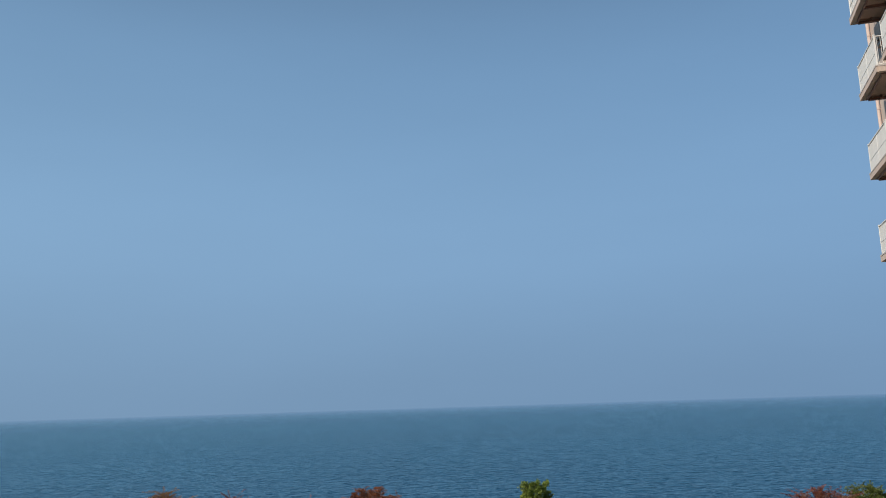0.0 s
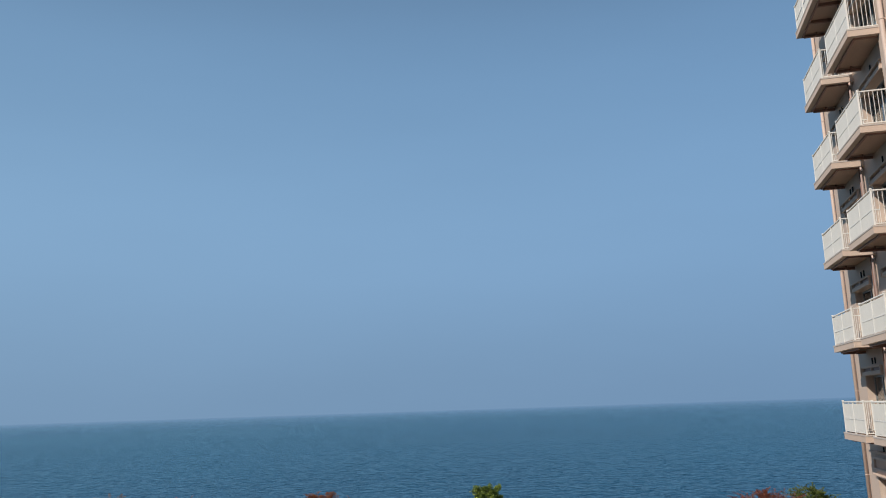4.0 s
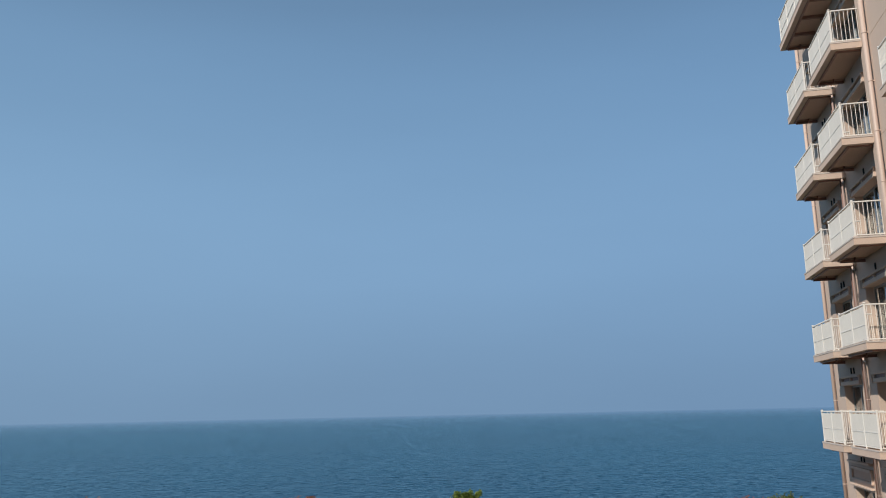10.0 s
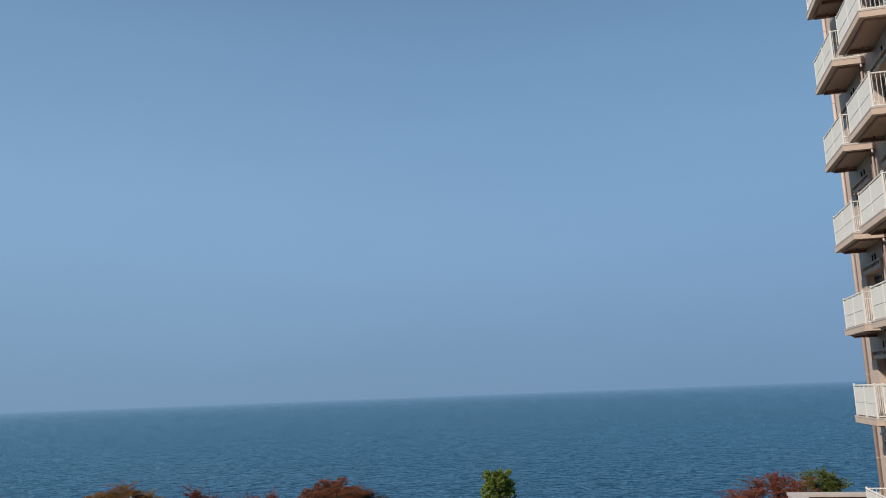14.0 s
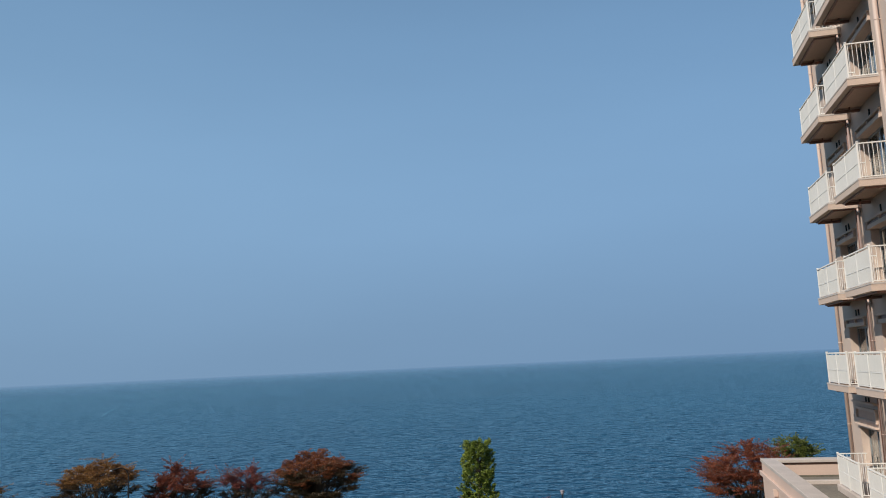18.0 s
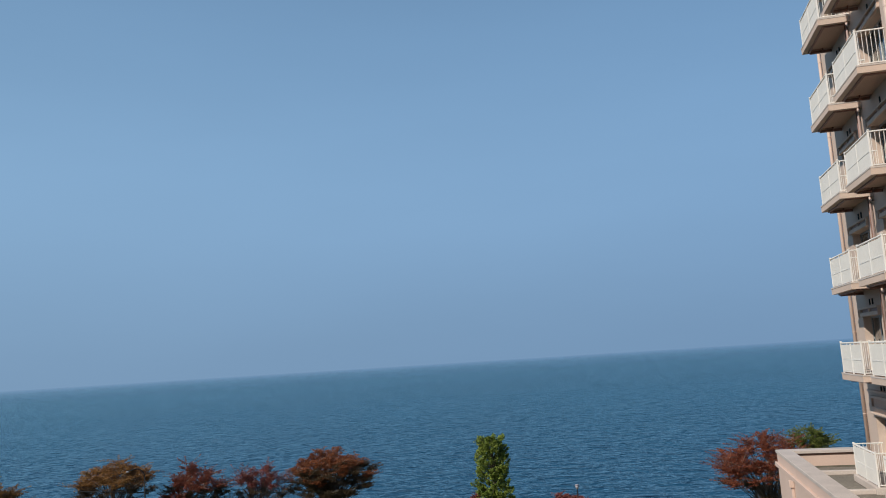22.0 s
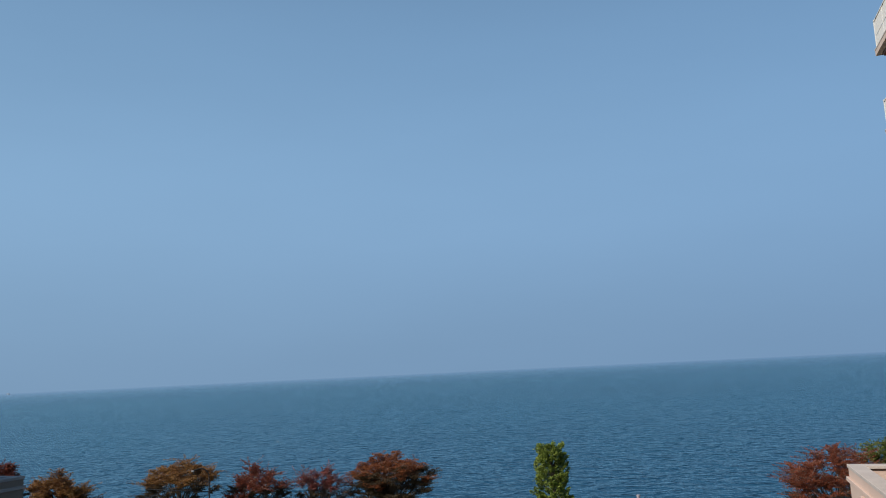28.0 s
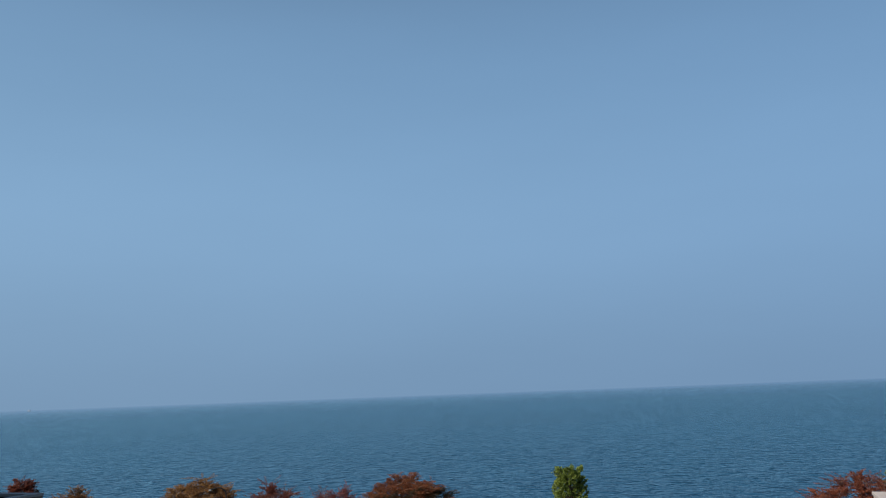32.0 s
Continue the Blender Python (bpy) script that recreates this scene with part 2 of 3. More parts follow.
MAPLE_RUST = foliage("maple_rust", [(0.050, 0.025, 0.012), (0.172, 0.052, 0.020), (0.325, 0.106, 0.040), (0.46, 0.200, 0.074)])
MAPLE_GOLD = foliage("maple_gold", [(0.072, 0.036, 0.018), (0.205, 0.092, 0.034), (0.355, 0.182, 0.056), (0.46, 0.29, 0.10)])
GINKGO = foliage("ginkgo_green", [(0.026, 0.050, 0.012), (0.130, 0.185, 0.030), (0.265, 0.325, 0.062), (0.42, 0.46, 0.12)])
LEAF_GREEN = foliage("broadleaf_green", [(0.025, 0.042, 0.011), (0.085, 0.115, 0.024), (0.165, 0.185, 0.038), (0.26, 0.26, 0.06)])
HEDGE = foliage("dark_hedge", [(0.012, 0.022, 0.01), (0.03, 0.05, 0.018), (0.05, 0.075, 0.025)])


# ---- mesh helpers ----
def box(bm, x0, x1, y0, y1, z0, z1):
    vs = [bm.verts.new((x, y, z)) for z in (z0, z1) for x, y in ((x0, y0), (x1, y0), (x1, y1), (x0, y1))]
    for f in ((3, 2, 1, 0), (4, 5, 6, 7), (0, 1, 5, 4), (1, 2, 6, 5), (2, 3, 7, 6), (3, 0, 4, 7)):
        bm.faces.new([vs[i] for i in f])
    return vs


def boxes(*rows, bevel=0.0):
    bm = bmesh.new()
    for r in rows:
        box(bm, *r)
    if bevel:
        bmesh.ops.bevel(bm, geom=bm.edges[:], offset=bevel, segments=1, affect="EDGES")
    return bm


def rod(bm, a, b, r0, r1=None, sides=8):
    """A round bar from a to b."""
    a, b, r1 = Vector(a), Vector(b), r0 if r1 is None else r1
    way = (b - a).normalized()
    s = way.orthogonal().normalized()
    t = way.cross(s)
    rings = []
    for p, r in ((a, r0), (b, r1)):
        rings.append([bm.verts.new(p + (s * math.cos(k * math.tau / sides) + t * math.sin(k * math.tau / sides)) * r) for k in range(sides)])
    for k in range(sides):
        f = bm.faces.new((rings[0][k], rings[0][(k + 1) % sides], rings[1][(k + 1) % sides], rings[1][k]))
        f.smooth = True
    bm.faces.new(rings[0][::-1])
    bm.faces.new(rings[1])
    return bm


def mesh_of(name, bm, mat):
    me = bpy.data.meshes.new(name)
    bm.normal_update()
    bm.to_mesh(me)
    bm.free()
    me.materials.append(mat)
    return me


def part(name, bm, mat, parent, label="", at=None):
    """ONE mesh object under a thing or a part; bm may be a mesh that is shared."""
    me = bm if isinstance(bm, bpy.types.Mesh) else mesh_of(name, bm, mat)
    ob = new(name, me)
    ob.parent = parent
    if at is not None:
        ob.matrix_basis = at
    return tagged(ob, label)


def thing(name, label, category, at, group="", kind=""):
    ob = new(name)
    ob.empty_display_size = 0.3
    ob.matrix_basis = at
    return tagged(ob, label, category, group, kind)


def solid(name, bm, mat, label, category="", kind="", group=""):
    return tagged(new(name, mesh_of(name, bm, mat)), label, category, group, kind)


def T(x, y, z):
    return Matrix.Translation((x, y, z))


def tubes(paths, sides=6):
    """Tapered limbs: each path a list of (point, radius)."""
    verts, faces = [], []
    for path in paths:
        first = len(verts)
        for i, (p, r) in enumerate(path):
            q0, q1 = path[max(0, i - 1)][0], path[min(len(path) - 1, i + 1)][0]
            way = (Vector(q1) - Vector(q0)).normalized()
            s = way.cross(Vector((0.31, 0.95, 0.05))).normalized()
            t = way.cross(s)
            for k in range(sides):
                c = k * math.tau / sides
                verts.append(Vector(p) + (s * math.cos(c) + t * math.sin(c)) * r)
            if i:
                a = first + (i - 1) * sides
                for k in range(sides):
                    faces.append((a + k, a + (k + 1) % sides, a + sides + (k + 1) % sides, a + sides + k))
    return verts, faces


def raw(name, verts, faces, mat, smooth=False):
    me = bpy.data.meshes.new(name)
    me.from_pydata(verts, [], faces)
    me.materials.append(mat)
    if smooth:
        me.polygons.foreach_set("use_smooth", [True] * len(me.polygons))
    return me


# ---- ground and sea ----
SHORE = 60.5
FACE = pose(0, 0, 0, 0, 0, 77.76)   # axes along the tower's front: u away from the camera, v out of the front


def ground_sheet():
    bm = bmesh.new()
    xs = [-4900, -600, -120, -40, 40, 120, 600, 4900]
    profile = [(-4900, 0), (-200, 0), (0, 0), (SHORE, 0.0), (SHORE + 0.6, -4.5), (160, -6), (4900, -30)]
    grid = [[bm.verts.new((x, y, z)) for x in xs] for y, z in profile]
    for a, b in zip(grid, grid[1:]):
        for k in range(len(xs) - 1):
            bm.faces.new((a[k], a[k + 1], b[k + 1], b[k]))
    return bm


solid("ground", ground_sheet(), GROUND, "garden ground that falls to the sea bed", "ground", "structure")
solid("sea_wall", boxes((-400, 400, SHORE - 0.5, SHORE + 0.9, -4.0, 0.35), bevel=0.04), STONE, "low grey concrete sea wall along the shore", "wall", "structure")
bm = bmesh.new()
xs, ys = [-4950, -1500, -500, -150, 0, 150, 500, 1500, 4950], [SHORE + 0.9, 140, 260, 600, 1500, 4950]
rows = [[bm.verts.new((x, y, -2.5)) for x in xs] for y in ys]
for a, b in zip(rows, rows[1:]):
    for k in range(len(xs) - 1):
        bm.faces.new((a[k], a[k + 1], b[k + 1], b[k]))
solid("water", bm, SEA, "open blue sea with small ripples reaching the horizon", "sea", "structure")


# ---- the apartment tower ----
STOREY, SLAB0 = 2.9, 10.54
FRONT, WALL_V, PLAIN_V = -6.46, -7.45, -7.30
DEPTH = FRONT - WALL_V
BASE = Vector((28.0, -12.0, 0.0))
tower = thing("apartment_building", "tall beige rendered apartment tower with white balconies", "building", FACE @ T(*BASE))
INV = T(*-BASE)


def tower_part(name, bm, mat, parent=None, label="", at=None):
    """A part given in the tower's u, v, z."""
    return part(name, bm, mat, parent or tower, label, INV @ (at or Matrix.Identity(4)))


def wall_with_hole(u0, u1, z0, z1, h0, h1, g0, g1, v=WALL_V, thick=0.3):
    rows = [(u0, h0, v - thick, v, z0, z1), (h1, u1, v - thick, v, z0, z1), (h0, h1, v - thick, v, g1, z1)]
    if g0 > z0:
        rows.append((h0, h1, v - thick, v, z0, g0))
    return boxes(*rows)


ROOF = 27.6
BAYS = {"far": (28.5, 32.7, 29.2, 31.45, (29.9, 30.25)), "near": (24.6, 28.5, 25.1, 27.55, (26.2,)), "side": (17.6, 21.25, 18.3, 20.75, (19.9,))}
for name, (u0, u1, d0, d1, vents) in BAYS.items():
    for k in range(-1, 6):
        z0 = SLAB0 + STOREY * k if k >= 0 else 7.15
        z1 = SLAB0 + STOREY * (k + 1) if k < 5 else ROOF
        top = SLAB0 + STOREY * k + 2.08 if k >= 0 else 9.22
        sill = z0 + 0.26
        hole = wall_with_hole(u0, u1, z0, z1, d0, d1, sill, top)
        w = tower_part("wall", hole, WALL)
        # sliding door in its reveal, with curtains behind the glass
        frame_v = WALL_V - 0.25
        fr = boxes((d0, d0 + 0.06, frame_v - 0.06, frame_v, sill, top), (d1 - 0.06, d1, frame_v - 0.06, frame_v, sill, top),
                   (d0 + 0.06, d1 - 0.06, frame_v - 0.06, frame_v, top - 0.07, top), (d0 + 0.06, d1 - 0.06, frame_v - 0.06, frame_v, sill, sill + 0.06),
                   ((d0 + d1) / 2 - 0.04, (d0 + d1) / 2 + 0.04, frame_v - 0.055, frame_v + 0.012, sill + 0.06, top - 0.07))
        door = tower_part("sliding_door", fr, ALU, None, "aluminium sliding balcony door with pale curtains")
        mid = (d0 + d1) / 2
        for a, b in ((d0 + 0.06, mid - 0.04), (mid + 0.04, d1 - 0.06)):
            p = part("pane", boxes((a, b, frame_v - 0.035, frame_v - 0.025, sill + 0.06, top - 0.07)), GLASS, door)
            p.visible_shadow = False
        rng = random.Random(k * 7 + round(u0))
        for a, b in ((d0 + 0.05, d0 + 0.25 + rng.random() * 0.25), (mid - 0.12 - rng.random() * 0.25, mid + 0.1 + 0.15 * rng.random()), (d1 - 0.3 - 0.25 * rng.random(), d1 - 0.05)):
            bm = bmesh.new()
            folds = max(6, int((b - a) / 0.055))
            lo, hi = [], []
            for i in range(folds + 1):
                u, v = a + (b - a) * i / folds, frame_v - 0.12 + (0.035 if i % 2 else -0.03)
                lo.append(bm.verts.new((u, v, sill + 0.03)))
                hi.append(bm.verts.new((u, v, top - 0.05)))
            for i in range(folds):
                bm.faces.new((lo[i], lo[i + 1], hi[i + 1], hi[i]))
            part("curtain", bm, CURTAIN, door)
        part("room_back", boxes((d0 - 0.3, d1 + 0.3, frame_v - 2.2, frame_v - 2.1, z0, z1)), ROOM, door)
        if k >= 0:
            # shutter box with a dark slot, over the door
            bx = boxes((d0 - 0.06, d1 + 0.10, WALL_V, WALL_V + 0.11, top + 0.24, top + 0.30), (d0 - 0.03, d1 + 0.03, WALL_V, WALL_V + 0.09, top + 0.0, top + 0.13),
                       (d0 - 0.03, d0 + 0.04, WALL_V, WALL_V + 0.085, top + 0.13, top + 0.24), (d1 - 0.04, d1 + 0.03, WALL_V, WALL_V + 0.085, top + 0.13, top + 0.24),
                       (mid - 0.04, mid + 0.04, WALL_V, WALL_V + 0.08, top + 0.13, top + 0.24), bevel=0.008)
            box_part = tower_part("shutter_box", bx, FASCIA, None, "beige roller shutter box over the door")
            part("slot", boxes((d0 + 0.04, d1 - 0.04, WALL_V, WALL_V + 0.015, top + 0.13, top + 0.24)), PIPE_DARK, box_part)
            part("end_bracket", boxes((d1 + 0.03, d1 + 0.09, WALL_V, WALL_V + 0.13, top - 0.01, top + 0.24), bevel=0.02), FASCIA, box_part)
        else:
            bx = boxes((d0 - 0.1, d1 + 0.1, WALL_V, WALL_V + 0.10, 9.84, 9.93), (d0 - 0.1, d1 + 0.1, WALL_V, WALL_V + 0.08, 9.47, 9.55),
                       (d0 - 0.1, d0, WALL_V, WALL_V + 0.08, 9.55, 9.84), (d1, d1 + 0.1, WALL_V, WALL_V + 0.08, 9.55, 9.84), bevel=0.006)
            box_part = tower_part("transom_frame", bx, FASCIA, None, "beige frame of a shallow panel over the door")
            # panel in the browner soffit colour, to paint the recess's shade
            part("panel", boxes((d0, d1, WALL_V, WALL_V + 0.012, 9.55, 9.84)), SOFFIT, box_part)
            part("cornice", boxes((d0 - 0.22, d1 + 0.22, WALL_V, WALL_V + 0.14, 10.06, 10.13), bevel=0.012), FASCIA, box_part)
            part("drip_ledge", boxes((d0 - 0.12, d1 + 0.12, WALL_V, WALL_V + 0.13, 9.30, 9.36), bevel=0.01), FASCIA, box_part)
        for u in vents:
            if k < 5:
                vt = boxes((u - 0.035, u + 0.035, WALL_V, WALL_V + 0.035, z1 - 0.46, z1 - 0.26), bevel=0.006)
                tower_part("vent", vt, DARK)

# the plain wall between the bays, with joints and slot windows
E0, E1 = 21.25, 24.6
for k in range(-1, 6):
    z0 = SLAB0 + STOREY * k if k >= 0 else 7.15
    z1 = SLAB0 + STOREY * (k + 1) if k < 5 else ROOF
    g1 = SLAB0 + STOREY * k + 2.09
    if k >= 0:
        bm = wall_with_hole(E0, E1, z0 + 0.014, z1, 21.93, 22.55, g1 - 0.55, g1, v=PLAIN_V, thick=0.5)
        f0, f1 = PLAIN_V - 0.36, PLAIN_V - 0.32
        win = boxes((21.93, 22.55, f0, f1, g1 - 0.55, g1 - 0.50), (21.93, 22.55, f0, f1, g1 - 0.05, g1), (21.93, 21.98, f0, f1, g1 - 0.5, g1 - 0.05), (22.5, 22.55, f0, f1, g1 - 0.5, g1 - 0.05))
        window = tower_part("window", win, ALU, None, "small aluminium window set deep in the wall")
        part("pane", boxes((21.98, 22.5, f0 + 0.015, f0 + 0.025, g1 - 0.5, g1 - 0.05)), GLASS, window)
        part("room_back", boxes((21.8, 22.7, PLAIN_V - 1.4, PLAIN_V - 1.35, g1 - 0.8, g1 + 0.3)), ROOM, window)
        tower_part("wall_joint", boxes((E0, E1, PLAIN_V - 0.1, PLAIN_V - 0.012, z0, z0 + 0.014)), WALL)
    else:
        bm = boxes((E0, E1, PLAIN_V - 0.5, PLAIN_V, z0, z1))
    tower_part("wall", bm, WALL)
    tower_part("wall", boxes((14.0, 17.6, WALL_V - 0.3, WALL_V, z0, z1)), WALL)
tower_part("wall", boxes((32.4, 32.7, -19.7, WALL_V - 0.3, 7.15, ROOF), (14.0, 32.4, -20.0, -19.7, 7.15, ROOF), (14.0, 14.3, -19.7, WALL_V - 0.3, 7.15, ROOF)), WALL)
tower_part("roof", boxes((13.8, 32.9, -20.2, WALL_V + 0.2, ROOF, ROOF + 0.3), bevel=0.03), COPING)

# ---- balconies ----
SLAB_H, RAIL_H = 0.22, 1.25


def slab_mesh(length, depth):
    """A slab whose underside is framed by a deeper border."""
    b, h = 0.2, 0.07
    rows = [(0, length, 0, depth, h, SLAB_H), (0, length, depth - b, depth, 0, h), (0, b, 0, depth - b, 0, h), (length - b, length, 0, depth - b, 0, h)]
    return boxes(*rows)


def soffit_mesh(length, depth):
    return boxes((0.2, length - 0.2, 0.0, depth - 0.2, 0.055, 0.069))


def relief_plate(xs, zs, depth):
    """One connected plate on a grid of cells, each pressed forward by its own depth; depth 0 is an opening."""
    bm, made = bmesh.new(), {}

    def at(i, j, d):
        key = (i, j, round(d, 5))
        if key not in made:
            made[key] = bm.verts.new((xs[i], d, zs[j]))
        return made[key]

    back, nx, nz = -0.008, len(xs) - 1, len(zs) - 1
    cell = lambda i, j: depth(i, j) if 0 <= i < nx and 0 <= j < nz else 0.0
    for i in range(nx):
        for j in range(nz):
            d = cell(i, j)
            if d:
                bm.faces.new((at(i, j, d), at(i, j + 1, d), at(i + 1, j + 1, d), at(i + 1, j, d)))
                bm.faces.new((at(i, j, back), at(i + 1, j, back), at(i + 1, j + 1, back), at(i, j + 1, back)))
            for (p, q), e in ((((i + 1, j), (i + 1, j + 1)), cell(i + 1, j)), (((i, j + 1), (i + 1, j + 1)), cell(i, j + 1))):
                lo, hi = sorted((d or back, e or back))
                if hi > lo:
                    bm.faces.new((at(*p, lo), at(*q, lo), at(*q, hi), at(*p, hi)))
        for j, e in ((0, cell(i, 0)),):
            if e:
                bm.faces.new((at(i, 0, back), at(i + 1, 0, back), at(i + 1, 0, e), at(i, 0, e)))
    for j in range(nz):
        if cell(0, j):
            bm.faces.new((at(0, j, back), at(0, j, cell(0, j)), at(0, j + 1, cell(0, j)), at(0, j + 1, back)))
    bmesh.ops.recalc_face_normals(bm, faces=bm.faces[:])
    return bm


def panel_mesh(width, height, slots=""):
    """A white infill of narrow upright ribs on a sheet; slots are open between the ribs, grid is an open lattice."""
    n = max(6, int(width / (0.17 if slots == "grid" else 0.085)))
    step = width / n
    gap = {"": 0.005, "slots": 0.019, "grid": 0.024}[slots]
    xs = [0.0]
    for i in range(n):
        xs += [i * step + gap, (i + 1) * step - gap]
    xs.append(width)
    rib = lambda i: i % 2 == 1
    if slots == "grid":
        rows = max(2, round(height / 0.15))
        zs = sorted([height * k / rows for k in range(rows + 1)] + [height * (k + 0.78) / rows for k in range(rows)])
        return relief_plate(xs, zs, lambda i, j: 0.006 if rib(i) else 0.003 if j % 2 == 0 else 0.0)
    if slots:
        zs = [0.0, height * 0.34, height * 0.40, height * 0.46, height * 0.86, height]
        return relief_plate(xs, zs, lambda i, j: 0.016 if rib(i) else 0.004 if j in (0, 2, 4) else 0.0)
    return relief_plate(xs, [0.0, height], lambda i, j: 0.014 if rib(i) else 0.004)


CACHE = {}


def shared(key, maker, mat):
    if key not in CACHE:
        made = maker()
        CACHE[key] = made if isinstance(made, bpy.types.Mesh) else mesh_of(key[0], made, mat)
    return CACHE[key]


def balcony(u0, z0, length, depth=DEPTH, panels=2, wall=WALL_V, slots="", ribs=0, slab=True):
    """Slab, white panelled front and barred ends; its near end at u0."""
    at = T(u0, wall, z0)
    L, D = round(length, 3), round(depth, 3)
    if slab:
        body = tower_part("balcony", shared(("balcony", L, D, ribs), lambda: slab_mesh(L, D), FASCIA), FASCIA, None, "beige balcony slab with white panelled railing", at)
        part("soffit", shared(("soffit", L, D), lambda: soffit_mesh(L, D), SOFFIT), SOFFIT, body, "brown painted underside")
        for i, row in enumerate(((0.16, L - 0.16, D - 0.23, D - 0.17, -0.05, 0.0), (0.16, 0.22, 0.04, D - 0.23, -0.05, 0.0), (L - 0.24, L - 0.15, 0.04, D - 0.23, -0.085, 0.0))):
            part("soffit_trim", shared(("soffit_trim", L, D, i), lambda: boxes(row), PIPE_DARK), PIPE_DARK, body, "dark brown drip strip")
        for i in range(ribs):
            u = L * (i + 1) / (ribs + 1)
            part("soffit_rib", shared(("soffit_rib", D), lambda: boxes((-0.05, 0.05, 0.04, D - 0.23, -0.05, 0.054)), PIPE_DARK), PIPE_DARK, body, "dark brown rib", T(u, 0, 0))
        part("drip_edge", shared(("drip_edge", L, D), lambda: boxes((-0.012, L + 0.012, D, D + 0.012, SLAB_H - 0.035, SLAB_H + 0.01), (-0.012, 0, 0, D, SLAB_H - 0.035, SLAB_H + 0.01), (L, L + 0.012, 0, D, SLAB_H - 0.035, SLAB_H + 0.01)), COPING), COPING, body)
    else:
        body = tower_part("terrace_fence", shared(("terrace_fence", L, D), lambda: boxes((-0.03, L + 0.03, 0, D + 0.03, 0.0, SLAB_H), bevel=0.015), CURB), CURB, None, "white panelled fence on a beige terrace kerb", at)
    f = D - 0.07
    a, b = 0.06, L - 0.06
    base, top = SLAB_H + 0.06, RAIL_H
    n = panels
    post = shared(("post",), lambda: boxes((-0.025, 0.025, -0.025, 0.025, SLAB_H, RAIL_H - 0.02), bevel=0.005), WHITE)
    for i in range(n + 1):
        part("post", post, WHITE, body, at=T(a + (b - a) * i / n, f, 0))
    cap = shared(("post_cap",), lambda: boxes((-0.035, 0.035, -0.035, 0.035, RAIL_H + 0.0, RAIL_H + 0.035), bevel=0.01), WHITE)
    for u in (a, b):
        part("post_cap", cap, WHITE, body, at=T(u, f, 0))
    part("top_rail", shared(("top_rail", L), lambda: boxes((a - 0.03, b + 0.03, -0.03, 0.03, top - 0.045, top), bevel=0.008), WHITE), WHITE, body, at=T(0, f, 0))
    part("bottom_rail", shared(("bottom_rail", L), lambda: boxes((a, b, -0.018, 0.018, base - 0.02, base + 0.02), bevel=0.004), WHITE), WHITE, body, at=T(0, f, 0))
    width = (b - a) / n - 0.05
    split = base + (top - base) * 0.42
    low = shared(("panel", round(width, 2), "low", slots), lambda: panel_mesh(width, split - base - 0.05, "grid" if slots == "grid" else ""), PANEL)
    high = shared(("panel", round(width, 2), "high", slots), lambda: panel_mesh(width, top - split - 0.10, slots), PANEL)
    bar = shared(("mid_rail", round(width, 2)), lambda: boxes((0.03, width - 0.03, -0.015, 0.023, -0.002, 0.036), bevel=0.004), WHITE)
    for i in range(n):
        u = a + (b - a) * i / n + 0.025
        part("panel", low, PANEL, body, at=T(u, f, base + 0.025))
        part("panel", high, PANEL, body, at=T(u, f, split + 0.02))
        part("mid_rail", bar, WHITE, body, at=T(u, f, split - 0.02))
    side = shared(("side_rail", D), lambda: boxes((-0.022, 0.022, 0.0, f - 0.03, top - 0.04, top - 0.004), bevel=0.004), WHITE)
    foot = shared(("side_foot_rail", D), lambda: boxes((-0.016, 0.016, 0.0, f - 0.03, base - 0.02, base + 0.012), bevel=0.004), WHITE)
    upright = shared(("bar",), lambda: boxes((-0.0065, 0.0065, -0.0065, 0.0065, base + 0.012, top - 0.04)), WHITE)
    hooks = [[((0, 0, z), 0.008), ((0, 0.045, z - 0.01), 0.008), ((0, 0.07, z + 0.01), 0.008), ((0, 0.075, z + 0.04), 0.007)] for z in (0.62, 1.05)]
    stand = shared(("laundry_post",), lambda: raw("laundry_post", *tubes([[((0, 0, SLAB_H), 0.012), ((0, 0, RAIL_H + 0.05), 0.012)], *hooks], 6), IRON, True), IRON)
    for u in (1.15, 1.75) if length < 5 else ():
        part("laundry_post", stand, IRON, body, "slim dark post with drying-pole hooks", T(u, 0.10, 0))
    if slab:
        part("drain", shared(("drain",), lambda: rod(bmesh.new(), (0, 0, -0.1), (0, 0, 0.06), 0.028, 0.026, 8), PIPE_DARK), PIPE_DARK, body, "short dark drain spout", T(L - 0.3, D * 0.35, 0))
        part("drain_elbow", shared(("drain_elbow",), lambda: raw("drain_elbow", *tubes([[((0.05, 0.12, 0.04), 0.035), ((0.05, 0.12, -0.06), 0.035), ((0.0, 0.11, -0.13), 0.035), ((-0.2, 0.10, -0.17), 0.035)]], 8), PIPE, True), PIPE), PIPE, body, "salmon pipe elbow", T(0, 0, 0))
    count = max(5, int(f / 0.108))
    for u in (a, b):
        part("side_rail", side, WHITE, body, at=T(u, 0, 0))
        part("side_foot_rail", foot, WHITE, body, at=T(u, 0, 0))
        for i in range(count):
            part("bar", upright, WHITE, body, at=T(u, f * (i + 0.5) / count, 0))
    return body


LONG = 2.83
for k in range(5):
    balcony(28.18, SLAB0 + STOREY * k, LONG)
    balcony(24.42, SLAB0 + STOREY * k, LONG)
balcony(24.42, SLAB0 + STOREY * 5, 6.6, panels=5, slots="grid", ribs=4)
for k in range(6):
    balcony(18.55, SLAB0 + STOREY * k, 2.12, slots="slots")
balcony(28.18, 7.15, LONG, slab=False)
balcony(24.42, 7.15, LONG, slab=False)


